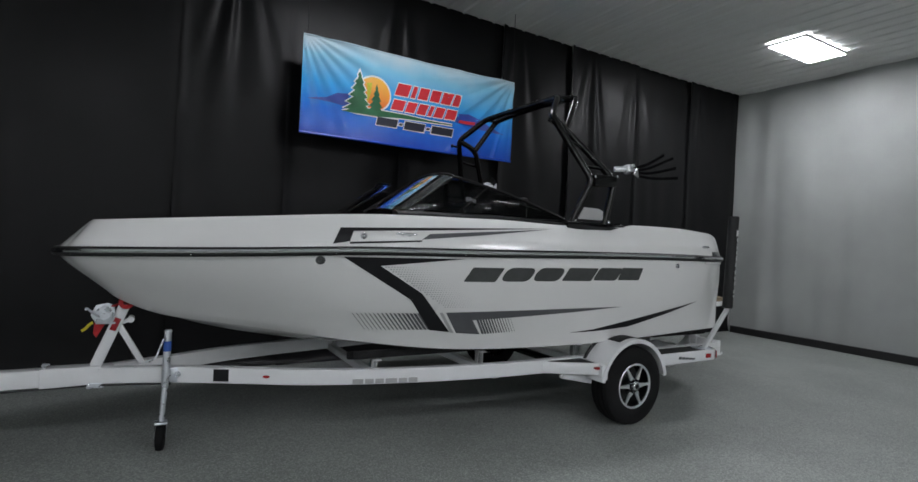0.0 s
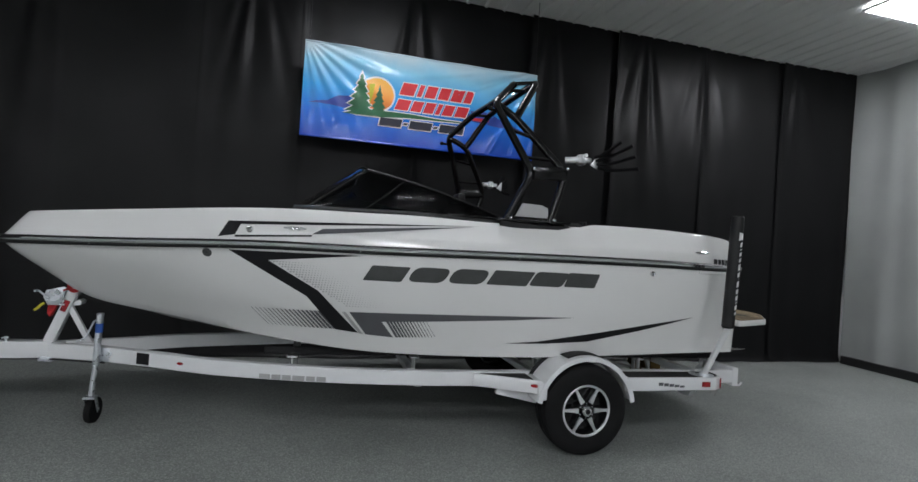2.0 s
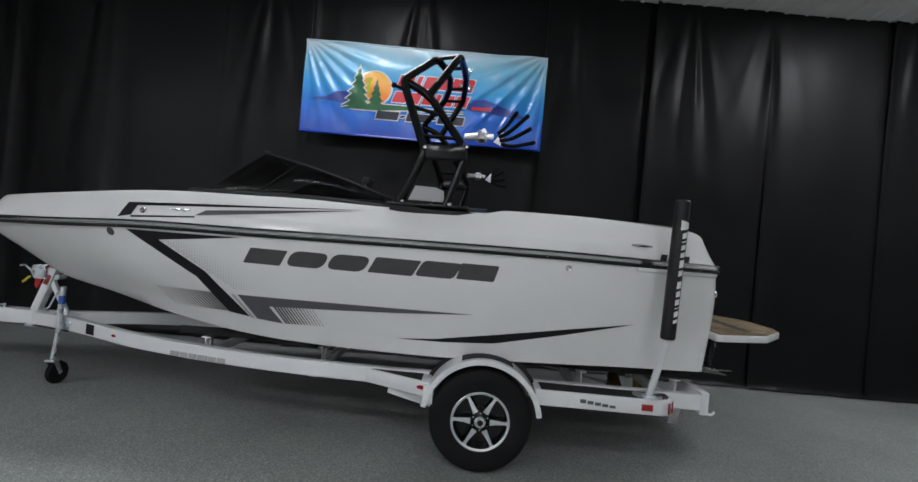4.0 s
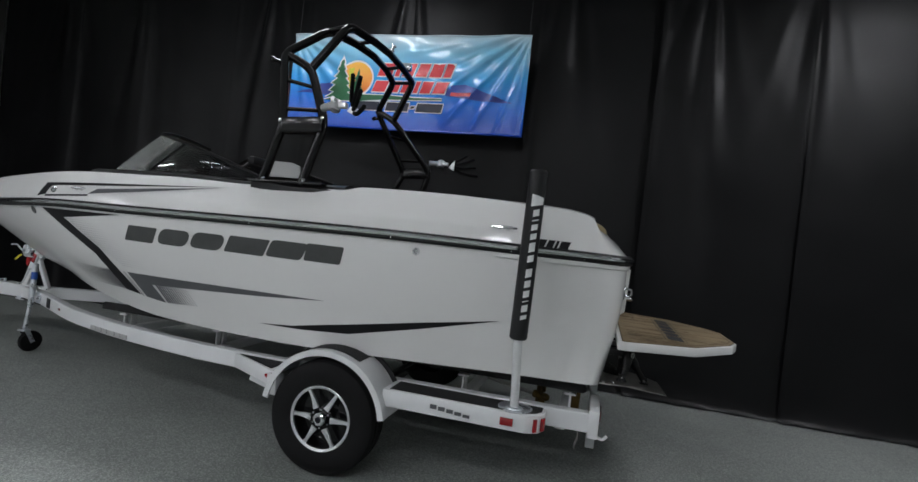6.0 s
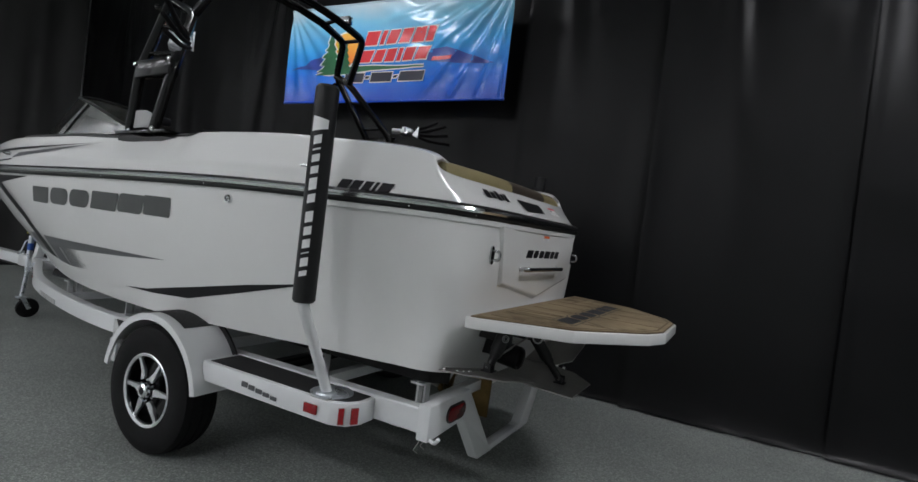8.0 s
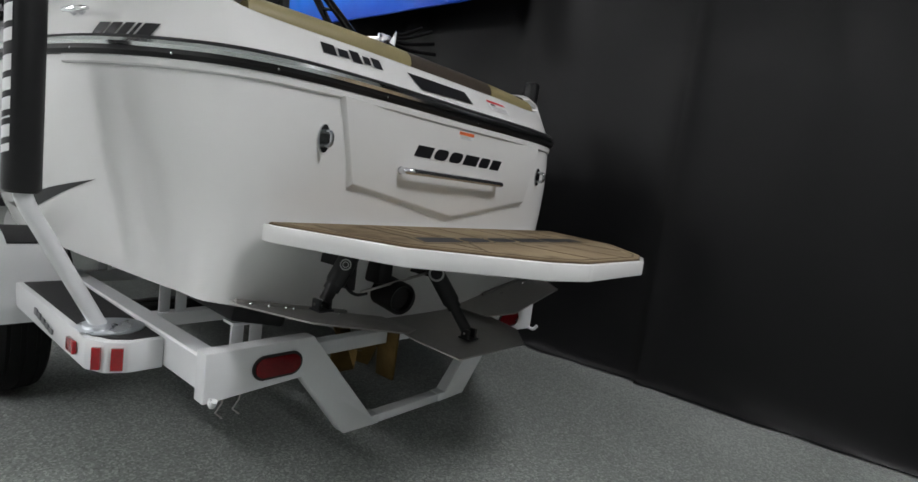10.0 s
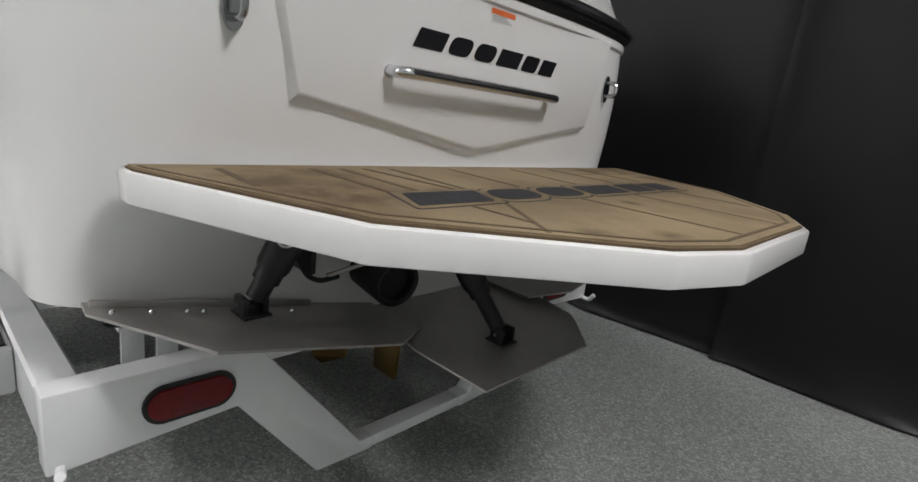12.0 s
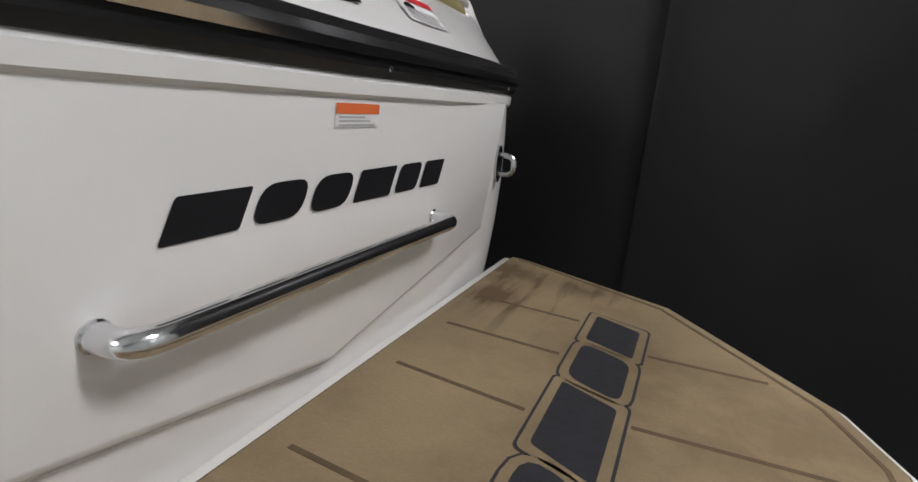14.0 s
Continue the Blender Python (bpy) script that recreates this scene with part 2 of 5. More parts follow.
    nt.links.new(spotty.outputs[0], streak.inputs[2])
    soft = nt.nodes.new("ShaderNodeMath")
    soft.operation = "MULTIPLY_ADD"
    soft.use_clamp = True
    soft.inputs[1].default_value = dirt
    nt.links.new(both.outputs[0], soft.inputs[0])
    nt.links.new(streak.outputs[0], soft.inputs[2])
    mix = nt.nodes.new("ShaderNodeMix")
    mix.data_type = "RGBA"
    nt.links.new(soft.outputs[0], mix.inputs["Factor"])
    nt.links.new(source, mix.inputs[6])
    mix.inputs[7].default_value = (*colour, 1)
    nt.links.new(mix.outputs[2], b.inputs["Base Color"])


stained(MAT_TAN, (0.105, 0.066, 0.03), 0.45, [(1.86, -0.66, 0.14), (1.96, -0.58, 0.2), (1.8, -0.5, 0.12), (2.03, -0.38, 0.1), (1.76, 0.68, 0.16), (1.78, 0.5, 0.1), (1.95, 0.66, 0.1), (2.3, -0.4, 0.05), (2.36, -0.27, 0.05), (2.17, -0.02, 0.04)])
BLUE_LABEL = material("blue_label", (0.03, 0.1, 0.4), 0.5)
WHITE_PRINT = material("white_print", (0.75, 0.75, 0.75), 0.5, vary=0.05)
ORANGE_PRINT = material("orange_print", (0.75, 0.16, 0.05), 0.5)
RED_PRINT = material("red_print", (0.6, 0.02, 0.03), 0.42, vary=0.1, scale=3)
GREEN_PRINT = material("green_print", (0.015, 0.12, 0.045), 0.42, vary=0.3, scale=6)
BLACK_PRINT = material("black_print", (0.012, 0.015, 0.03), 0.42)
NAVY_PRINT = material("navy_print", (0.02, 0.05, 0.3), 0.42, vary=0.3, scale=5)
BANNER_BLUE = gradient_material("banner_print", [(0.0, (0.012, 0.06, 0.42)), (0.28, (0.015, 0.16, 0.66)), (0.55, (0.05, 0.36, 0.75)), (0.82, (0.22, 0.53, 0.72)), (1.0, (0.5, 0.63, 0.69))], "Z", 2.69, 3.82, 0.2)
SUN_PRINT = gradient_material("sun_print", [(0.0, (0.75, 0.13, 0.02)), (0.45, (0.8, 0.3, 0.03)), (1.0, (0.85, 0.45, 0.06))], "Z", 3.09, 3.49, 0.42)
GLASS = glass_material("tinted_glass", (0.24, 0.25, 0.26), 1.45)
SIDE_GLASS = glass_material("filmed_side_glass", (0.16, 0.165, 0.17), 1.2)
for m in (BANNER_BLUE, SUN_PRINT, RED_PRINT, GREEN_PRINT, NAVY_PRINT):
    m.node_tree.nodes["Principled BSDF"].inputs["Specular IOR Level"].default_value = 0.5
FLOOR = floor_material()


# ---- building helpers ----
BASE = {}


def thing(name, label, category, loc=(0, 0, 0), group="", kind=""):
    """An empty at the base of a thing; its parts are built in place."""
    ob = new(name)
    ob.empty_display_size = 0.1
    ob.location = loc
    BASE[ob] = Vector(loc)
    return tagged(ob, label, category, group, kind)


def part(name, bm, mat, parent=None, label="", angle=35):
    """Links a bmesh, built in place, as one mesh object under a thing or a part."""
    bmesh.ops.recalc_face_normals(bm, faces=bm.faces)
    me = bpy.data.meshes.new(name)
    bm.to_mesh(me)
    bm.free()
    me.materials.append(mat)
    me.polygons.foreach_set("use_smooth", [True] * len(me.polygons))
    me.set_sharp_from_angle(angle=radians(angle))
    ob = new(name, me)
    if parent is not None:
        ob.parent = parent
        ob.matrix_parent_inverse = Matrix.Translation(-BASE.get(parent, Vector()))
    return tagged(ob, label)


def solo(name, bm, mat, label, category="", group="", kind="", angle=35):
    ob = part(name, bm, mat, None, label, angle)
    return tagged(ob, label, category, group, kind)


def joined(*bms):
    out = bmesh.new()
    for b in bms:
        me = bpy.data.meshes.new("tmp")
        b.to_mesh(me)
        b.free()
        out.from_mesh(me)
        bpy.data.meshes.remove(me)
    return out


def box(x0, x1, y0, y1, z0, z1, bevel=0.0, segs=2):
    bm = bmesh.new()
    bmesh.ops.create_cube(bm, size=1)
    bmesh.ops.scale(bm, vec=(x1 - x0, y1 - y0, z1 - z0), verts=bm.verts)
    bmesh.ops.translate(bm, vec=((x0 + x1) / 2, (y0 + y1) / 2, (z0 + z1) / 2), verts=bm.verts)
    if bevel:
        bmesh.ops.bevel(bm, geom=list(bm.edges), offset=bevel, segments=segs, affect="EDGES", profile=0.5)
    return bm


def beam(a, b, w, h, bevel=0.006, up=(0, 0, 1)):
    """A bar of width w and height h from a to b."""
    a, b = Vector(a), Vector(b)
    d = b - a
    bm = box(0, d.length, -w / 2, w / 2, -h / 2, h / 2, bevel)
    x = d.normalized()
    y = Vector(up).cross(x)
    y = y.normalized() if y.length > 1e-4 else Vector((0, 1, 0))
    z = x.cross(y)
    m = Matrix((x, y, z)).transposed().to_4x4()
    m.translation = a
    bm.transform(m)
    return bm


def sweep(points, profile, closed=False, up=(0, 0, 1), caps=True):
    """Sweeps a closed profile of (out, up) pairs along points."""
    pts = [Vector(p) for p in points]
    n, k = len(pts), len(profile)
    bm = bmesh.new()
    rings = []
    for i, p in enumerate(pts):
        a = pts[(i - 1) % n] if closed or i else pts[0]
        b = pts[(i + 1) % n] if closed or i < n - 1 else pts[-1]
        t = (b - a).normalized()
        s = t.cross(Vector(up))
        s = s.normalized() if s.length > 1e-5 else Vector((1, 0, 0))
        v = s.cross(t)
        rings.append([bm.verts.new(p + s * o + v * h) for o, h in profile])
    for i in range(n if closed else n - 1):
        r, q = rings[i], rings[(i + 1) % n]
        for j in range(k):
            bm.faces.new((r[j], r[(j + 1) % k], q[(j + 1) % k], q[j]))
    if caps and not closed:
        bm.faces.new(rings[0])
        bm.faces.new(rings[-1])
    return bm


def rounded(points, radius, steps=5):
    """The same line with its corners rounded."""
    pts = [Vector(p) for p in points]
    out = [pts[0]]
    for a, p, b in zip(pts, pts[1:], pts[2:]):
        ra = min(radius, (a - p).length * 0.45)
        rb = min(radius, (b - p).length * 0.45)
        s, e = p + (a - p).normalized() * ra, p + (b - p).normalized() * rb
        for i in range(steps + 1):
            f = i / steps
            out.append(s * (1 - f) ** 2 + p * 2 * f * (1 - f) + e * f * f)
    out.append(pts[-1])
    return out


def tube(points, r, segs=12, caps=True):
    pts = [Vector(p) for p in points]
    bm = bmesh.new()
    rings = []
    ref = None
    for i, p in enumerate(pts):
        t = (pts[min(i + 1, len(pts) - 1)] - pts[max(i - 1, 0)]).normalized()
        if ref is None:
            ref = t.orthogonal().normalized()
        ref = (ref - t * ref.dot(t)).normalized()
        q = t.cross(ref)
        rad = r[i] if isinstance(r, (list, tuple)) else r
        rings.append([bm.verts.new(p + (ref * math.cos(a) + q * math.sin(a)) * rad) for a in [2 * math.pi * j / segs for j in range(segs)]])
    for a, b in zip(rings, rings[1:]):
        for j in range(segs):
            bm.faces.new((a[j], a[(j + 1) % segs], b[(j + 1) % segs], b[j]))
    if caps:
        bm.faces.new(rings[0])
        bm.faces.new(rings[-1])
    return bm


def revolve(profile, centre, axis, segs=48):
    """Turns (distance along the axis, radius) pairs round an axis."""
    ax = Vector(axis).normalized()
    u = ax.orthogonal().normalized()
    v = ax.cross(u)
    c = Vector(centre)
    bm = bmesh.new()
    rings = [[bm.verts.new(c + ax * d + (u * math.cos(a) + v * math.sin(a)) * max(r, 1e-4)) for a in [2 * math.pi * j / segs for j in range(segs)]] for d, r in profile]
    for a, b in zip(rings, rings[1:]):
        for j in range(segs):
            bm.faces.new((a[j], a[(j + 1) % segs], b[(j + 1) % segs], b[j]))
    bmesh.ops.remove_doubles(bm, verts=bm.verts, dist=2e-4)
    return bm


def plate(outline, normal, thick, bevel=0.0):
    """A flat plate from a 3D outline, thickened along the normal."""
    bm = bmesh.new()
    f = bm.faces.new([bm.verts.new(p) for p in outline])
    r = bmesh.ops.extrude_face_region(bm, geom=[f])
    n = Vector(normal).normalized() * thick
    bmesh.ops.translate(bm, vec=n, verts=[g for g in r["geom"] if isinstance(g, bmesh.types.BMVert)])
    if bevel:
        bmesh.ops.bevel(bm, geom=list(bm.edges), offset=bevel, segments=2, affect="EDGES", profile=0.5)
    return bm


def fitted(polygon, step, place):
    """A thin printed shape: a polygon in two coordinates, cut fine and laid on a surface."""
    bm = bmesh.new()
    bm.faces.new([bm.verts.new((a, 0, b)) for a, b in polygon])
    lo = [min(p[i] for p in polygon) for i in (0, 1)]
    hi = [max(p[i] for p in polygon) for i in (0, 1)]
    for i, no in ((0, (1, 0, 0)), (1, (0, 0, 1))):
        k = math.floor(lo[i] / step) + 1
        while k * step < hi[i]:
            co = (k * step, 0, 0) if i == 0 else (0, 0, k * step)
            bmesh.ops.bisect_plane(bm, geom=list(bm.verts) + list(bm.edges) + list(bm.faces), plane_co=co, plane_no=no, dist=1e-5)
            k += 1
    bmesh.ops.triangulate(bm, faces=bm.faces)
    for v in bm.verts:
        v.co = place(v.co.x, v.co.z)
    return bm


def slanted(x0, x1, z0, z1, lean):
    return [(x0, z0), (x1, z0), (x1 + lean, z1), (x0 + lean, z1)]


def block(x0, x1, z0, z1, lean, round_by):
    """A slanted block with rounded corners."""
    pts = slanted(x0, x1, z0, z1, lean)
    out = []
    for i, p in enumerate(pts):
        p, a, b = Vector(p), Vector(pts[i - 1]), Vector(pts[(i + 1) % 4])
        ra, rb = (min(round_by * (z1 - z0), 0.48 * (q - p).length) for q in (a, b))
        e, f = p + (a - p).normalized() * ra, p + (b - p).normalized() * rb
        out += [tuple(e * (1 - t) ** 2 + p * 2 * t * (1 - t) + f * t * t) for t in (0, 0.25, 0.5, 0.75, 1)]
    return out


# ---- the room ----
WALL_Y, WALL_X, LEFT_X, FRONT_Y, FAR_X = 2.08, 6.36, -7.75, -12.0, -12.5
solo("floor", box(FAR_X - 0.2, WALL_X + 0.2, FRONT_Y - 0.2, WALL_Y + 0.4, -0.1, 0.0), FLOOR, "grey speckled epoxy floor with faint scuffs", "floor", kind="structure")


def ceiling_sheet():
    """Ribbed steel sheets, the ribs running front to back."""
    bm = bmesh.new()
    xs, x = [], FAR_X - 0.1
    pitch = 0.26
    while x < WALL_X + 0.2:
        for dx, dz in ((0, 0), (0.018, -0.022), (0.05, -0.022), (0.068, 0), (0.125, 0), (0.132, -0.004), (0.15, -0.004), (0.157, 0)):
            xs.append((x + dx, CEILING + 0.02 + dz))
        x += pitch
    cols = [[bm.verts.new((a, y, z)) for a, z in xs] for y in (FRONT_Y - 0.1, WALL_Y + 0.35)]
    for i in range(len(xs) - 1):
        bm.faces.new((cols[0][i], cols[0][i + 1], cols[1][i + 1], cols[1][i]))
    return bm


solo("ceiling", ceiling_sheet(), CEIL_PAINT, "white ribbed steel ceiling sheets", "ceiling", kind="structure", angle=20)
solo("roof_deck", box(FAR_X - 0.2, WALL_X + 0.2, FRONT_Y - 0.2, WALL_Y + 0.4, CEILING + 0.06, CEILING + 0.16), ROOM_WALL, "plain roof deck above the ceiling sheets", "ceiling", kind="structure")
solo("wall_back", box(FAR_X - 0.2, WALL_X + 0.2, WALL_Y + 0.22, WALL_Y + 0.36, 0, CEILING + 0.05), ROOM_WALL, "plain wall behind the black curtains", "wall", kind="structure")
# Out of view; added as a pale reflector for the port side.
solo("wall_front", box(FAR_X - 0.2, WALL_X + 0.2, FRONT_Y - 0.2, FRONT_Y, 0, CEILING + 0.05), ROOM_WALL, "unseen plain white wall, added to bounce light", "wall", kind="structure")
solo("wall_right", box(WALL_X + 0.1, WALL_X + 0.25, FRONT_Y, WALL_Y + 0.22, 0, CEILING + 0.05), ROOM_WALL, "plain wall behind the grey sheet", "wall", kind="structure")
# Out of view too; added to bounce light towards the bow.
solo("wall_left", box(FAR_X - 0.2, FAR_X, FRONT_Y, WALL_Y + 0.22, 0, CEILING + 0.05), ROOM_WALL, "unseen plain white wall, added to bounce light", "wall", kind="structure")
solo("wall_partition", box(LEFT_X - 0.25, LEFT_X - 0.1, -1.2, WALL_Y + 0.22, 0, CEILING + 0.05), ROOM_WALL, "short wall behind the grey sheet", "wall", kind="structure")
solo("base_strip", joined(box(WALL_X - 0.03, WALL_X + 0.02, FRONT_Y, WALL_Y - 0.12, 0.0, 0.13, 0.006), box(LEFT_X - 0.02, LEFT_X + 0.03, -1.2, WALL_Y - 0.12, 0.0, 0.13, 0.006)), BASE_BLACK, "black strip along the foot of the grey sheets", "baseboard", kind="structure")


def sheet(n, m, place):
    bm = bmesh.new()
    g = [[bm.verts.new(place(i / n, j / m)) for j in range(m + 1)] for i in range(n + 1)]
    for i in range(n):
        for j in range(m):
            bm.faces.new((g[i][j], g[i + 1][j], g[i + 1][j + 1], g[i][j + 1]))
    return bm


HOOKS = [(-6.6, 0.5), (-5.2, 0.4), (-3.0, 1.0), (-1.05, 1.0), (0.9, 0.8), (2.4, 1.1), (3.42, 0.9), (5.2, 0.5)]


def fold(x, z, seed):
    """How far a hung vinyl sheet stands out: a few pleats that fan down from where it is gathered, and slow waves."""
    d = 0.06 * noise.noise(Vector((x * 0.5 + seed, z * 0.16, 1.3))) + 0.006 * noise.noise(Vector((x * 3.1, z * 1.4, seed + 4))) + 0.012 * noise.noise(Vector((x * 1.5, z * 0.3, seed)))
    for i, (h, k) in enumerate(HOOKS):
        drop = CEILING + 0.5 - z
        a = (x - h) / drop
        near = k * math.exp(-(a / 0.2) ** 2) * min(1, (CEILING - z) / 0.7) * math.exp(-max(CEILING - z - 0.9, 0) / 1.3)
        d += 0.024 * near * (math.cos(a * (24 + 4 * (i % 3)) + i) + 0.35 * math.cos(a * 47 + 2 * i))
    return d


SEAMS = [-7.75, -6.35, -5.0, -3.55, -2.42, -0.95, 0.62, 1.94, 3.46, 4.95, 6.36]
for i, (a, b) in enumerate(zip(SEAMS, SEAMS[1:])):
    def hang(u, v, a=a, b=b, i=i):
        x, z = a - 0.03 + 0.012 * math.sin(2.3 * v + 1.7 * i) + (b - a + 0.06) * u, 0.012 + (CEILING + 0.0) * v
        lap = 0.027 * math.exp(-(u * (b - a) / 0.06) ** 2) - 0.016 * math.exp(-((1 - u) * (b - a) / 0.09) ** 2) + 0.007 * math.sin(21 * u * (b - a)) * math.exp(-u * (b - a) / 0.25)
        foot = -(0.05 + 0.03 * noise.noise(Vector((x * 1.7, 0, 5.5)))) * math.exp(-z / 0.12) - (0.05 + 0.04 * noise.noise(Vector((x * 4, 2, 8.1)))) * math.exp(-z / 0.03)
        return (x, WALL_Y - 0.02 - fold(x, z, 3.1 * i) - lap + foot + 0.004 * (i % 2), z)
    solo("curtain", sheet(56, 100, lambda u, v: hang(u, v ** 1.35)), CURTAIN, "black vinyl curtain panel hanging in loose folds", "curtain", group="curtains along the back wall", angle=80)


def right_sheet(u, v):
    y, z = FRONT_Y + 0.05 + (WALL_Y - 0.1 - FRONT_Y) * u, 0.1 + (CEILING - 0.1) * v
    drape = 0.05 * noise.noise(Vector((y * 0.7, z * 0.3, 7.7))) + 0.045 * noise.noise(Vector((y * 2.2, z * 0.25, 2.2))) + 0.02 * noise.noise(Vector((y * 5.5, z * 0.45, 9.4)))
    crease = 0.012 * abs(noise.noise(Vector((y * 1.6 + z * 0.8, z * 0.9 - y * 0.3, 4.1))))
    return (WALL_X + 0.04 - drape - crease, y, z)


def left_sheet(u, v):
    x, y, z = right_sheet(0.75 + 0.25 * u, v)
    return (LEFT_X - (x - WALL_X), -1.25 + (WALL_Y + 1.15) * u, z)


solo("sheet_right", sheet(220, 70, right_sheet), GREY_SHEET, "pale grey sheet hung over the side wall", "curtain", kind="structure", angle=80)
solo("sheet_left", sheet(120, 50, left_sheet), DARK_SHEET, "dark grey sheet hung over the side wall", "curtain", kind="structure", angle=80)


def ceiling_lamp(x, y):
    lamp = thing("ceiling_lamp", "flat white rectangular panel lamp, lit, under the ceiling; front rows unseen, added for fill", "ceiling lamp", (x, y, CEILING), group="panel lamps")
    z = CEILING - 0.012
    w, d = 0.6, 0.29
    bars = [box(x - w, x + w, y - d, y - d + 0.022, z - 0.03, z + 0.01, 0.003), box(x - w, x + w, y + d - 0.022, y + d, z - 0.03, z + 0.01, 0.003),
            box(x - w, x - w + 0.022, y - d + 0.022, y + d - 0.022, z - 0.03, z + 0.01, 0.003), box(x + w - 0.022, x + w, y - d + 0.022, y + d - 0.022, z - 0.03, z + 0.01, 0.003)]
    part("frame", joined(*bars), LAMP_FRAME, lamp)
    part("diffuser", box(x - w + 0.022, x + w - 0.022, y - d + 0.022, y + d - 0.022, z - 0.018, z - 0.008), BOOSTED_LAMP_WHITE if x > 4 else LAMP_WHITE, lamp, "glowing white diffuser")


# Includes the added, unseen fill rows in front of the boat.
for lx, ly in LAMPS:
    ceiling_lamp(lx, ly)

# ---- the banner ----
BX0, BX1, BZ0, BZ1, BANNER_Y = -2.37, 0.56, 2.695, 3.82, 1.67


def banner_at(x, z, out=0.0):
    u, v = (x - BX0) / (BX1 - BX0), (z - BZ0) / (BZ1 - BZ0)
    d = 0.012 * math.sin(u * 7 + 1) * (0.3 + v) + 0.01 * noise.noise(Vector((x * 2, z * 2, 4)))
    for cx, sign, k in ((BX0, 1, 26), (BX1, -1, 22)):
        dx, dz = sign * (x - cx), BZ1 + 0.05 - z
        r = math.hypot(dx, dz)
        a = math.atan2(dz, max(dx, -0.2) + 0.02)
        d += 0.016 * math.cos(a * k + cx) * math.exp(-((r - 0.45) / 0.55) ** 2) * min(1, r / 0.2)
    dx, dz = BX1 + 0.05 - x, BZ1 + 0.08 - z
    r, a = math.hypot(dx, dz), math.atan2(dz, dx)
    d += 0.014 * max(0, math.cos(a * 29 + 0.6)) ** 4 * math.exp(-((r - 1.05) / 0.55) ** 2)
    d += 0.012 * math.cos((u * 1.2 + v) * 21) * math.exp(-((u - 0.72) / 0.3) ** 2) * v
    return Vector((x, BANNER_Y - d - out, z))


banner = thing("banner", "creased blue vinyl banner with a printed sun and fir trees", "banner", (-0.9, BANNER_Y, BZ0))
part("sheet", sheet(150, 60, lambda u, v: banner_at(BX0 + (BX1 - BX0) * u, BZ0 + (BZ1 - BZ0) * v)), BANNER_BLUE, banner, "", 80)
part("hem", joined(tube([banner_at(BX0 + (BX1 - BX0) * i / 20, BZ0 + 0.012, 0.0) for i in range(21)], 0.014, 8), tube([banner_at(BX0 + (BX1 - BX0) * i / 20, BZ1 - 0.008, 0.0) for i in range(21)], 0.01, 8)), BANNER_BLUE, banner, "stitched hem")
for cx in (BX0 + 0.05, BX1 - 0.03):
    part("cord", tube([(cx, BANNER_Y - 0.01, BZ1 - 0.02), (cx, BANNER_Y, CEILING + 0.02)], 0.004, 6), TRIM_BLACK, banner, "thin dark cord to the ceiling")


def on_banner(name, polygon, mat, label="", out=0.004, step=0.05):
    return part(name, fitted(polygon, step, lambda a, b: banner_at(a, b, out)), mat, banner, label)


def fir(cx, z0, z1, w, tiers, grow=0.0):
    left, right = [], []
    for i in range(tiers):
        f0, f1 = i / tiers, (i + 0.8) / tiers
        zt, zb = z1 - (z1 - z0) * f0, z1 - (z1 - z0) * f1
        left += [(cx - w * f0 * 0.55 - grow, zt), (cx - w * f1 - grow, zb)]
        right += [(cx + w * f0 * 0.55 + grow, zt), (cx + w * f1 * 0.9 + grow, zb)]
    return [(cx, z1 + 2 * grow)] + right[1:] + left[1:][::-1]


on_banner("brush_stroke", [(-2.3, 3.1), (-2.07, 3.15), (-1.95, 3.22), (-1.82, 3.23), (-1.8, 3.1), (-1.9, 3.08), (-2.05, 3.1)], NAVY_PRINT, "navy brush stroke", 0.003)
on_banner("brush_stroke", [(-0.36, 3.23), (-0.15, 3.26), (0.05, 3.19), (0.25, 3.12), (0.42, 3.06), (0.15, 3.07), (-0.1, 3.09), (-0.36, 3.12)], NAVY_PRINT, "navy brush stroke", 0.003)


def disc(cx, cz, rx, rz):
    return [(cx + rx * math.cos(2 * math.pi * i / 40), cz + rz * math.sin(2 * math.pi * i / 40)) for i in range(40)]


on_banner("sun_outline", disc(-1.5, 3.29, 0.225, 0.218), WHITE_PRINT, "white outline", 0.003)
on_banner("sun", disc(-1.5, 3.29, 0.205, 0.198), SUN_PRINT, "orange sun", 0.005)
on_banner("tree_outline", fir(-1.69, 3.04, 3.54, 0.2, 6, 0.014), WHITE_PRINT, "white outline", 0.006)
on_banner("tree", fir(-1.69, 3.04, 3.54, 0.19, 6), GREEN_PRINT, "dark green fir tree", 0.008)
on_banner("sun_beam", [(-1.6, 3.4), (-1.53, 3.42), (-1.55, 3.27), (-1.58, 3.16)], YELLOW, "yellow gleam", 0.0065)
on_banner("tree", fir(-1.47, 3.05, 3.41, 0.12, 5), GREEN_PRINT, "dark green fir tree", 0.009)
HILL = [(-1.9, 3.02), (-1.75, 3.07), (-1.55, 3.1), (-1.3, 3.1), (-1.05, 3.1), (-0.75, 3.085), (-0.4, 3.08), (-0.4, 3.068), (-0.75, 3.06), (-1.1, 3.05), (-1.45, 3.02), (-1.7, 3.02)]
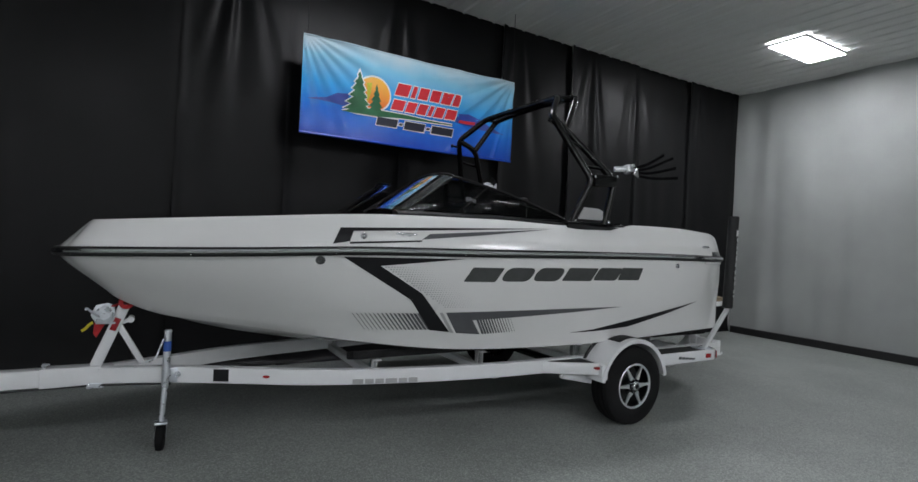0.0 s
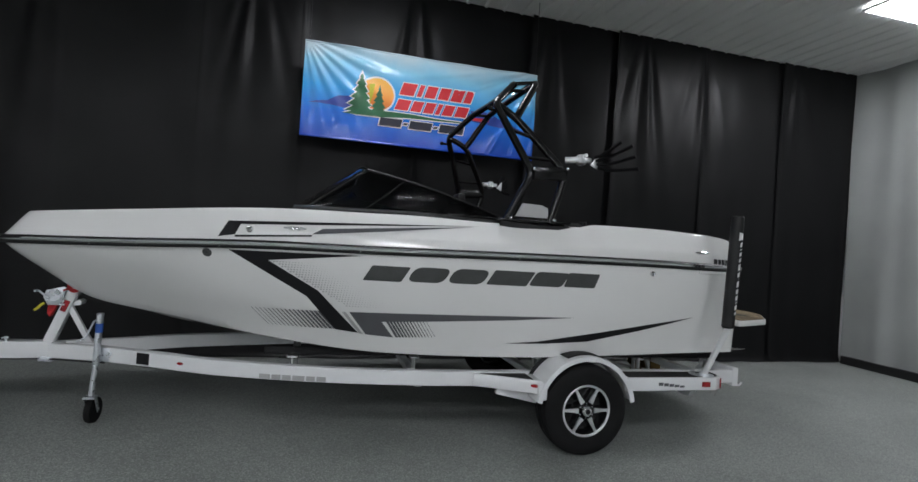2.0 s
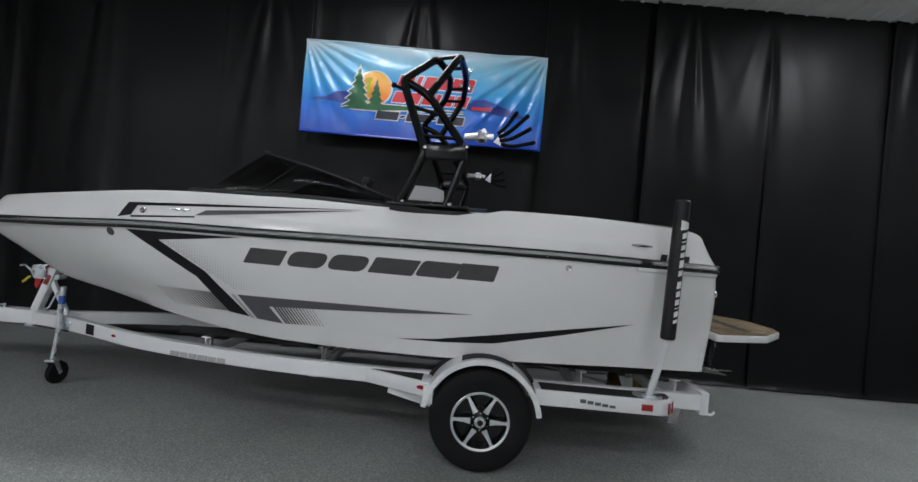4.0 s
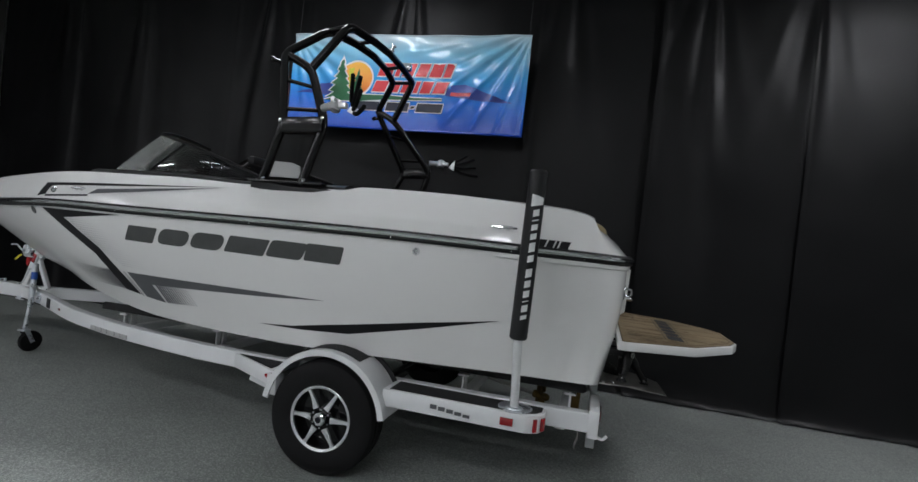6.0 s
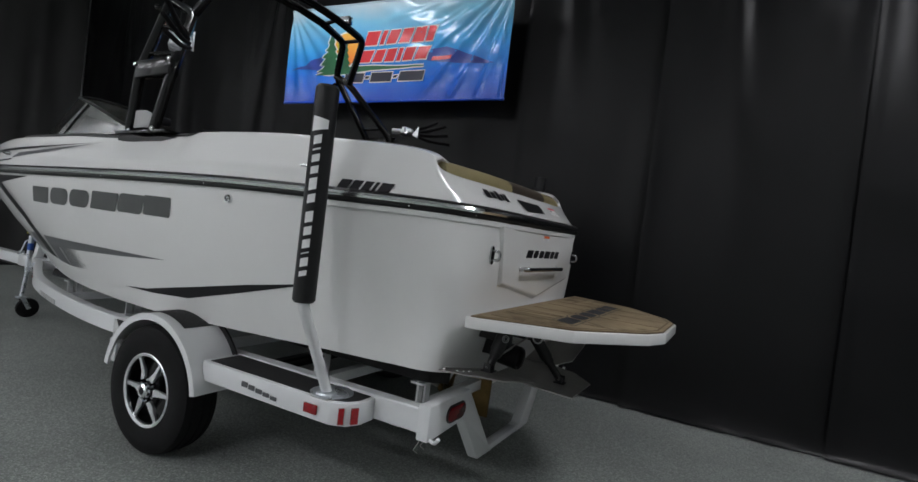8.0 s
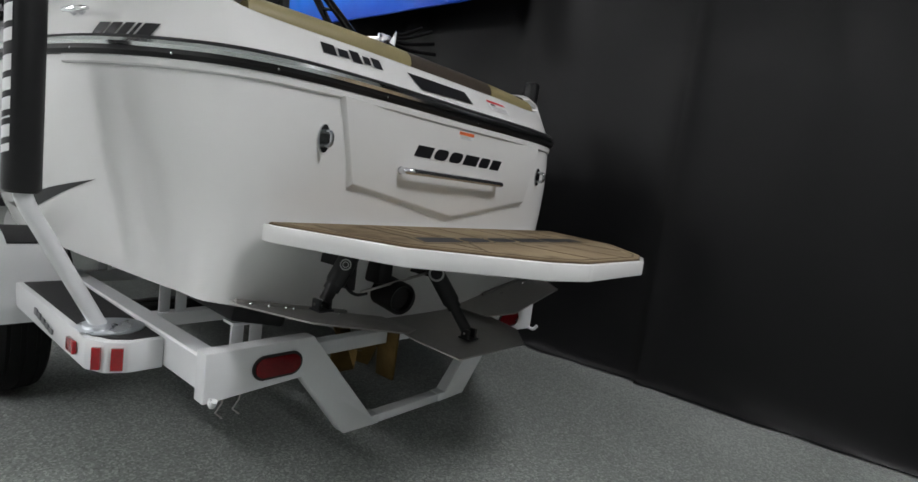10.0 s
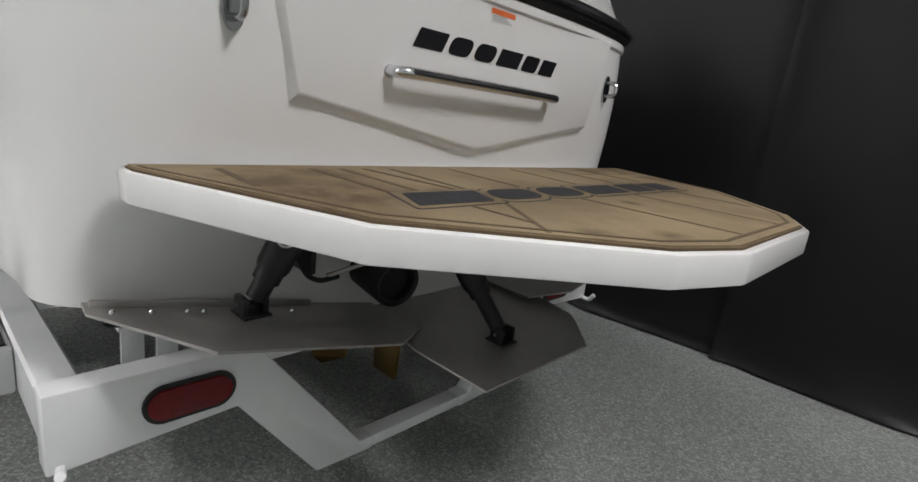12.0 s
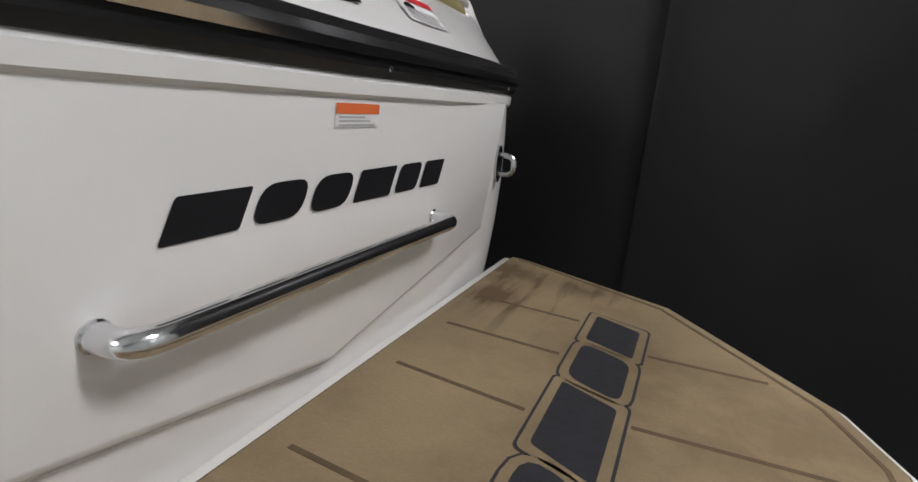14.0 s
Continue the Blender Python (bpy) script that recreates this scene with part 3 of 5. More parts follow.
on_banner("hill_outline", [(a, b + (0.012 if i < 7 else -0.012)) for i, (a, b) in enumerate(HILL)], WHITE_PRINT, "white outline", 0.007)
on_banner("hill", HILL, GREEN_PRINT, "green hillside", 0.0095)
TOP_WORD = ((-1.235, -1.05), (-1.02, -0.955), (-0.925, -0.785), (-0.755, -0.615), (-0.59, -0.44), (-0.42, -0.32))
LOW_WORD = ((-1.285, -1.115), (-1.09, -0.955), (-0.93, -0.8), (-0.775, -0.715), (-0.69, -0.555), (-0.53, -0.375))
for word, z0, z1 in ((TOP_WORD, 3.33, 3.48), (LOW_WORD, 3.14, 3.272)):
    for a, b in word:
        on_banner("word_shadow", slanted(a - 0.004, b + 0.006, z0 - 0.012, z1 + 0.01, 0.05), WHITE_PRINT, "", 0.0068)
        on_banner("word_block", slanted(a + 0.004, b - 0.003, z0, z1, 0.048), RED_PRINT, "red block", 0.0085)
on_banner("word_block", slanted(-0.31, -0.07, 3.12, 3.16, 0.012), RED_PRINT, "small red bar", 0.0085)
for a, b, h in ((-1.46, -1.19, 0.1), (-1.165, -1.115, 0.028), (-1.09, -0.81, 0.1), (-0.785, -0.735, 0.028), (-0.71, -0.4, 0.1)):
    on_banner("number_outline", slanted(a - 0.009, b + 0.009, 2.963 - h / 2, 2.981 + h / 2, 0.02), WHITE_PRINT, "", 0.0068)
    on_banner("number_bar", slanted(a, b, 2.972 - h / 2, 2.972 + h / 2, 0.02), BLACK_PRINT, "black bar", 0.0085)

# ---- the boat's guide curves, from the stem round the port side to the middle of the stern ----
RAIL = [(-4.31, 0, 1.365), (-4.235, -.36, 1.38), (-4.05, -.585, 1.393), (-3.3, -.83, 1.424), (-2.5, -1.025, 1.464), (-1.6, -1.125, 1.478),
        (-.5, -1.185, 1.498), (.4, -1.2, 1.508), (1.05, -1.135, 1.504), (1.42, -1.0, 1.502), (1.635, -.82, 1.498), (1.708, -.5, 1.496), (1.716, 0, 1.494)]
MID = [(-4.17, 0, 1.24), (-4.09, -.22, 1.2), (-3.86, -.40, 1.16), (-3.2, -.61, 1.11), (-2.45, -.86, 1.08), (-1.6, -1.0, 1.07),
       (-.5, -1.085, 1.07), (.4, -1.105, 1.07), (1.03, -1.045, 1.05), (1.41, -.945, 1.04), (1.622, -.835, 1.03), (1.672, -.5, 1.02), (1.677, 0, 1.01)]
CHINE = [(-4.03, 0, 1.115), (-3.92, -.12, 1.045), (-3.65, -.23, .95), (-3.1, -.38, .87), (-2.4, -.64, .775), (-1.6, -.82, .702),
         (-.5, -.965, .705), (.4, -.99, .737), (1.0, -.965, .757), (1.37, -.925, .76), (1.575, -.868, .758), (1.605, -.45, .70), (1.605, 0, .61)]
KEEL = [(-4.0, 0, 1.095), (-3.87, 0, 1.01), (-3.6, 0, .9), (-3.1, 0, .77), (-2.4, 0, .66), (-1.6, 0, .60),
        (-.5, 0, .575), (.4, 0, .575), (1.0, 0, .585), (1.3, 0, .59), (1.55, 0, .585), (1.6, 0, .59), (1.605, 0, .59)]
EDGE = [(-4.13, 0, 1.572), (-4.10, -.26, 1.575), (-4.0, -.475, 1.58), (-3.3, -.755, 1.638), (-2.45, -.945, 1.706), (-1.6, -1.01, 1.727),
        (-.5, -1.06, 1.752), (.3, -1.07, 1.772), (.95, -1.035, 1.768), (1.405, -.913, 1.748), (1.508, -.85, 1.666), (1.565, -.42, 1.65), (1.57, 0, 1.65)]


def spline(points, u):
    """A smooth curve through the points; u counts them."""
    p = np.array(points, float)
    out = []
    for v in np.atleast_1d(u):
        i = min(int(v), len(p) - 2)
        f = v - i
        a, b = p[max(i - 1, 0)], p[min(i + 2, len(p) - 1)]
        m0, m1 = (p[i + 1] - a) / 2, (b - p[i]) / 2
        out.append((2 * f**3 - 3 * f**2 + 1) * p[i] + (f**3 - 2 * f**2 + f) * m0 + (-2 * f**3 + 3 * f**2) * p[i + 1] + (f**3 - f**2) * m1)
    return np.array(out)


def ring(curve, n=240):
    """The closed loop of a guide curve, port side and starboard side."""
    p = spline(curve, np.linspace(0, len(curve) - 1, n))
    return np.vstack([p, (p * (1, -1, 1))[-2:0:-1]])


def loft(rings):
    bm = bmesh.new()
    rows = [[bm.verts.new(p) for p in r] for r in rings]
    n = len(rows[0])
    for a, b in zip(rows, rows[1:]):
        for j in range(n):
            bm.faces.new((a[j], a[(j + 1) % n], b[(j + 1) % n], b[j]))
    bmesh.ops.remove_doubles(bm, verts=bm.verts, dist=5e-4)
    return bm


def between(a, b, f, bulge=0.0):
    """A loop part of the way from loop a to loop b, pushed out sideways by bulge."""
    p = a * (1 - f) + b * f
    t = np.roll(p, -1, 0) - np.roll(p, 1, 0)
    out = np.stack([t[:, 1], -t[:, 0], 0 * t[:, 0]], 1)
    out /= np.maximum(np.linalg.norm(out, axis=1, keepdims=True), 1e-6)
    centre = np.array([-1.0, 0, 0])
    flip = np.sign(np.sum(out * (p - centre), 1, keepdims=True))
    return p + out * flip * bulge


def dip(x):
    """The side deck runs lower beside the cockpit and ramps up behind the tower."""
    ease = lambda v: v * v * (3 - 2 * v)
    return 0.024 * ease(min(1, max(0, (x + 1.5) / 0.8))) * (1 - ease(min(1, max(0, (x + 0.09) / 0.15))))


rail, mid, chine, keel, edge = (ring(c) for c in (RAIL, MID, CHINE, KEEL, EDGE))
edge[:, 2] -= [dip(x) for x in edge[:, 0]]

# ---- the boat ----
boat = thing("wakeboard_boat", "white wakeboard boat with black and grey graphics, resting on its trailer", "boat", (-1.0, 0, 0.58))
low = rail + (0, 0, -0.012)
hull_rings = [low] + [between(low, mid, f, 0.012 * math.sin(math.pi * f)) for f in (0.25, 0.5, 0.75)] + [mid] + [between(mid, chine, f) for f in (0.25, 0.5, 0.75)] + [chine, between(chine, keel, 0.06) + (0, 0, -0.004), between(chine, keel, 0.5), keel]
hull_bm = loft(hull_rings)
hull = part("hull", hull_bm, GELCOAT, boat, "glossy white hull", 28)

high = rail + (0, 0, 0.012)
inner = between(edge, edge * (1, 0.0, 1) + (0, 0, 0), 0.0, -0.13) + (0, 0, 0.002)
well = between(mid, mid, 0.0, -0.13) * (1, 1, 0) + (0, 0, 1.22)
well[:, 0] = np.clip(well[:, 0], -3.75, 1.35)
well[:, 1] *= np.clip((well[:, 0:1].ravel() + 4.1) / 1.6, 0.25, 1)
flank = np.clip((1.4 - rail[:, :1]) / 0.35, 0, 1) * np.clip((rail[:, :1] + 3.05) / 0.8, 0, 1)
lift = np.stack([0 * edge[:, 0], 0 * edge[:, 0], 0.012 - 0.009 * np.clip((edge[:, 0] - 0.7) / 0.4, 0, 1)], 1)
deck_rings = [high, between(high, edge, 0.05, 0.004 + 0.004 * flank), between(high, edge, 0.1, 0.004 + 0.007 * flank)]
deck_rings += [between(high, edge, f, 0.004 + k * flank) for f, k in ((0.3, 0.0145), (0.34, 0.016), (0.38, 0.016), (0.42, 0.0152), (0.68, 0.008))]
deck_rings += [between(high, edge, 0.94, 0.001 + 0.002 * flank), edge, between(edge, inner, 0.1) + lift, between(edge, inner, 0.5) + (0, 0, 0.014), inner]
deck = part("deck", loft(deck_rings), GELCOAT, boat, "glossy white deck moulding", 40)

part("cockpit_liner", loft([inner + (0, 0, -0.001), well, well * (1, 0.02, 1)]), BROWN_VINYL, boat, "dark cockpit lining", 40)
line = [tuple(p) for p in rail]
part("rub_rail", sweep(line, [(-0.02, -0.03), (0.012, -0.03), (0.024, -0.018), (0.026, 0.0), (0.024, 0.018), (0.012, 0.03), (-0.02, 0.03)], closed=True), TRIM_BLACK, boat, "black rub rail")
part("rub_rail_insert", sweep(line, [(0.018, -0.008), (0.03, -0.006), (0.035, 0.005), (0.03, 0.016), (0.018, 0.018)], closed=True), CHROME, boat, "bright metal strip")

stern_line = [tuple(p) for p in rail if p[0] > 0.95]
part("rail_lip", sweep(stern_line, [(-0.03, -0.058), (0.006, -0.058), (0.011, -0.053), (0.012, -0.036), (0.008, -0.029), (-0.03, -0.029)]), GELCOAT, boat, "white moulded lip under the rub rail", 30)
for k in np.arange(12, len(rail) // 2 + 100, 21.0):
    q = Vector(rail[int(k)])
    t = Vector(rail[int(k) + 1] - rail[int(k) - 1]).normalized()
    n = t.cross(Vector((0, 0, 1)))
    part("rail_screw", revolve([(0, 0.004), (0.002, 0.0035), (0.0025, 0.002), (0.0025, 0)], q + n * 0.0235 + Vector((0, 0, -0.017)), n, 8), CHROME, boat)

from mathutils.bvhtree import BVHTree


def tree_of(ob):
    return BVHTree.FromPolygons([v.co.copy() for v in ob.data.vertices], [tuple(p.vertices) for p in ob.data.polygons])


HULL_TREE, DECK_TREE = tree_of(hull), tree_of(deck)


def on_side(tree, x, z, out=0.003):
    """The place on the port side at x, z."""
    hit, normal, _, _ = tree.ray_cast(Vector((x, -3, z)), Vector((0, 1, 0)))
    if hit is None:
        hit, normal = Vector((x, -1.0, z)), Vector((0, -1, 0))
    return hit + (normal if normal.y < 0 else -normal) * out


def on_stern(tree, y, z, out=0.003):
    hit, normal, _, _ = tree.ray_cast(Vector((4, y, z)), Vector((-1, 0, 0)))
    if hit is None:
        hit, normal = Vector((1.7, y, z)), Vector((1, 0, 0))
    return hit + (normal if normal.x > 0 else -normal) * out


def graphic(name, polygon, mat, label="", tree=None, out=0.003, step=0.045):
    tree = tree or HULL_TREE
    if tree is DECK_TREE:
        out, step = 0.004, 0.018
    return part(name, fitted(polygon, step, lambda a, b: on_side(tree, a, b, out)), mat, hull if tree is HULL_TREE else deck, label)


graphic("arrow_stripe", [(-2.645, 1.42), (-1.757, 1.432), (-2.385, 1.364), (-2.043, 1.167), (-1.736, 0.854), (-1.9, 0.873), (-2.118, 1.12)], DECAL_BLACK, "black angular stripe")
graphic("wedge", [(-1.815, 1.017), (-0.577, 1.04), (-0.096, 1.047), (-0.6, 1.008), (-1.2, 0.972), (-1.576, 0.951), (-1.478, 0.83), (-1.68, 0.845)], DECAL_GREY, "dark grey wedge")
graphic("pinstripe", [(-1.866, 1.015), (-1.84, 1.016), (-1.70, 0.846), (-1.728, 0.849)], DECAL_PALE, "pale pinstripe")
graphic("swoosh", [(-0.63, 0.818), (-0.367, 0.842), (-0.1, 0.89), (0.077, 0.92), (0.55, 1.005), (1.01, 1.078), (0.502, 0.955), (0.05, 0.852), (-0.3, 0.826)], DECAL_BLACK, "black pointed swoosh")
for i in range(17):
    f = i / 16
    xa = -2.5 + 0.46 * f
    w = 0.004 + 0.021 * f ** 1.5
    part("hatch_line", fitted([(xa, 1.012), (xa + w, 1.012), (xa + w + 0.125, 0.877), (xa + 0.125, 0.877)], 0.07, lambda a, b: on_side(HULL_TREE, a, b, 0.0025)), DECAL_GREY, hull)
for i in range(13):
    f = i / 12
    xa = -1.545 + 0.29 * f
    w = 0.02 - 0.017 * f
    part("hatch_line", fitted([(xa, 0.955 + 0.015 * f), (xa + w, 0.955 + 0.015 * f), (xa + w + 0.085, 0.832 + 0.015 * f), (xa + 0.085, 0.832 + 0.015 * f)], 0.07, lambda a, b: on_side(HULL_TREE, a, b, 0.0025)), DECAL_GREY, hull)
dots = []
for j in range(19):
    z = 1.357 - j * 0.0164
    x0 = -2.36 + (1.36 - z) * 1.73 + 0.008
    for i in range(17):
        k = 0.0128 * (1 - i / 17.5) * (1 - 0.3 * abs(j - 7) / 12)
        xa = x0 + i * 0.0205 + (0.01 if j % 2 else 0)
        dots.append(fitted([(xa - k * 0.8, z), (xa, z - k * 0.55), (xa + k * 0.8, z), (xa, z + k * 0.55)], 0.2, lambda a, b: on_side(HULL_TREE, a, b, 0.0022)))
tagged(part("halftone_dots", joined(*dots), DECAL_PALE, hull, "fading field of pale grey dots"), kind="stuff")
for a, b, curl in ((-1.745, -1.475, 0.12), (-1.44, -1.175, 0.55), (-1.15, -0.885, 0.55), (-0.855, -0.545, 0.12), (-0.53, -0.265, 0.3), (-0.245, 0.01, 0.12)):
    rise = 0.018 * (a + 1.7)
    graphic("logo_block", block(a, b, 1.262 + rise, 1.372 + rise, 0.06 if b < 0 else 0.03, curl), DECAL_CHARCOAL, "charcoal block", step=0.06)
graphic("frame_stripe", [(-2.718, 1.502), (-2.661, 1.613), (-2.0, 1.645), (-0.901, 1.696), (-2.041, 1.624), (-2.578, 1.594), (-2.608, 1.523)], DECAL_BLACK, "black open-ended frame stripe", DECK_TREE)
graphic("frame_stripe", [(-2.608, 1.52), (-2.107, 1.552), (-2.109, 1.541), (-2.609, 1.506)], DECAL_BLACK, "", DECK_TREE)
graphic("wedge", [(-2.108, 1.557), (-2.038, 1.599), (-0.952, 1.688), (-1.6, 1.61)], DECAL_GREY, "dark grey wedge", DECK_TREE)
x = 1.115
for w in (0.058, 0.05, 0.045, 0.024, 0.06):
    graphic("model_block", slanted(x, x + w - 0.009, 1.527, 1.573, 0.014), DECAL_BLACK, "small black block", DECK_TREE)
    x += w


def side_fitting(name, tree, x, z, r, mat, label, depth=0.012):
    c = on_side(tree, x, z, 0.0)
    n = (on_side(tree, x, z, 0.01) - c).normalized()
    return part(name, revolve([(-0.005, r), (depth * 0.6, r), (depth, r * 0.8), (depth * 0.9, r * 0.5), (depth * 0.2, r * 0.4), (depth * 0.2, 0)], c, n, 24), mat, boat, label)


side_fitting("nav_light", DECK_TREE, -2.515, 1.563, 0.024, CHROME, "round chrome fitting", 0.02)
side_fitting("hull_badge", HULL_TREE, -2.785, 1.39, 0.032, DECAL_CHARCOAL, "dark oval badge", 0.004)
side_fitting("bilge_outlet", HULL_TREE, 0.497, 1.428, 0.022, CHROME, "chrome bilge outlet", 0.02)


def cleat(x, z):
    c = on_side(DECK_TREE, x, z, 0.0)
    n = (on_side(DECK_TREE, x, z, 0.01) - c).normalized()
    d = (on_side(DECK_TREE, x + 0.05, z, 0.0) - c).normalized()
    o = c + n * 0.016
    bm = tube([o - d * 0.075, o - d * 0.03, o + d * 0.03, o + d * 0.075], [0.006, 0.011, 0.011, 0.006], 10)
    feet = [tube([c + d * s, o + d * s], 0.012, 10) for s in (-0.025, 0.025)]
    part("cleat", joined(bm, *feet), CHROME, boat, "chrome mooring cleat")


cleat(-2.22, 1.585)
cleat(0.983, 1.612)

# coaming, windscreen
for s in (-1, 1):
    pts = [tuple(p * (1, s, 1)) for p in spline(EDGE, np.linspace(4.25, 6.5, 24))]
    pts = [(a, b - math.copysign(0.075, b), c + 0.012 - dip(a)) for a, b, c in pts]
    part("coaming", sweep(pts, [(-0.07, -0.01), (0.055, -0.01), (0.05, 0.016), (0.0, 0.034), (-0.07, 0.034)]), TRIM_BLACK, boat, "black padded coaming under the windscreen")
for s in (-1, 1):
    pts = [p * (1, s, 1) for p in spline(EDGE, np.linspace(5.76, 6.52, 26))]
    line_pts = []
    for i, p in enumerate(pts):
        rise, sink = 1 - min(1, i / 9), 1 - min(1, (25 - i) / 9)
        line_pts.append((p[0], p[1] - math.copysign(0.03 * sink, p[1]), p[2] - dip(p[0]) + 0.035 * rise - 0.012 * sink))
    if s < 0:
        line_pts.reverse()
    part("coaming", sweep(line_pts, [(-0.01, -0.04), (0.011, -0.04), (0.014, -0.03), (0.01, 0.012), (-0.03, 0.026), (-0.09, 0.026), (-0.09, 0.0)]), TRIM_BLACK, boat, "black trim along the deck edge below the tower")
for s in (-1, 1):
    b0, b1 = Vector((-2.17, s * 0.845, 1.742)), Vector((-0.72, s * 0.985, 1.775))
    t0, t1 = Vector((-1.74, s * 0.835, 2.062)), Vector((-0.94, s * 0.965, 1.855))
    c0, c1 = Vector((-2.245, s * 0.24, 1.765)), Vector((-1.81, s * 0.24, 2.055))
    n = (t0 - b0).cross(b1 - b0).normalized()
    def side_glass(u, v, b0=b0, b1=b1, t0=t0, t1=t1, s=s):
        top = t0.lerp(t1, u) + Vector((0, s * 0.06 * u * (1 - u), 0.05 * u * (1 - u)))
        foot = b0.lerp(b1, u) + Vector((0, s * 0.16 * u * (1 - u) ** 1.5, 0))
        return foot.lerp(top, v) + Vector((0, s * 0.03 * v * (1 - v), 0))
    glass_bm = sheet(20, 10, side_glass)
    bmesh.ops.solidify(glass_bm, geom=list(glass_bm.faces), thickness=0.006)
    pane = part("windscreen_pane", glass_bm, SIDE_GLASS, boat, "dark tinted curved side glass", 60)
    ahead = (t0 - b0).cross(c0 - b0).normalized()
    ahead = ahead if ahead.x < 0 else -ahead
    front_bm = sheet(16, 8, lambda u, v: b0.lerp(c0, u).lerp(t0.lerp(c1, u), v) + ahead * (0.13 * u ** 0.7 * (1 - u)))
    bmesh.ops.solidify(front_bm, geom=list(front_bm.faces), thickness=0.006)
    front = part("windscreen_pane", front_bm, GLASS, boat, "dark tinted curved front glass", 60)
    for g in (pane, front):
        g.visible_shadow = False
    part("windscreen_frame", tube([t0.lerp(c1, u) + ahead * (0.13 * u ** 0.7 * (1 - u)) for u in (1, 0.75, 0.5, 0.25, 0.1)] + [side_glass(i / 12, 1.0) for i in range(13)] + [b1 + Vector((0.06, 0, -0.01))], 0.011, 8), MATT_BLACK, boat, "black top frame")
    part("windscreen_frame", tube([b0, t0], 0.006, 8), MATT_BLACK, boat, "black corner post")
    part("windscreen_frame", tube([side_glass(0.275 + 0.07 * i / 5, i / 5) + Vector((0, s * 0.004, 0)) for i in range(6)], 0.005, 8), MATT_BLACK, boat, "thin mullion")
    part("windscreen_frame", tube([c0, c1], 0.009, 8), MATT_BLACK, boat, "centre post")
    part("windscreen_frame", tube([side_glass(i / 12, 0.0) + Vector((0, 0, -0.01)) for i in range(13)], 0.016, 8), MATT_BLACK, boat, "black bottom channel")
for lo in (-0.85, 0.25):
    part("dashboard", box(-1.62, -1.35, lo, lo + 0.6, 1.22, 1.75, 0.04), MATT_BLACK, boat, "black dashboard pod")
part("rear_view_mirror", joined(box(-1.02, -0.96, -0.78, -0.6, 1.9, 1.96, 0.015), tube([(-0.99, -0.8, 1.9), (-0.95, -0.93, 1.85)], 0.008, 8)), TRIM_BLACK, boat, "black mirror on a short arm")

# ---- tower ----
tower = None
R_T = 0.03
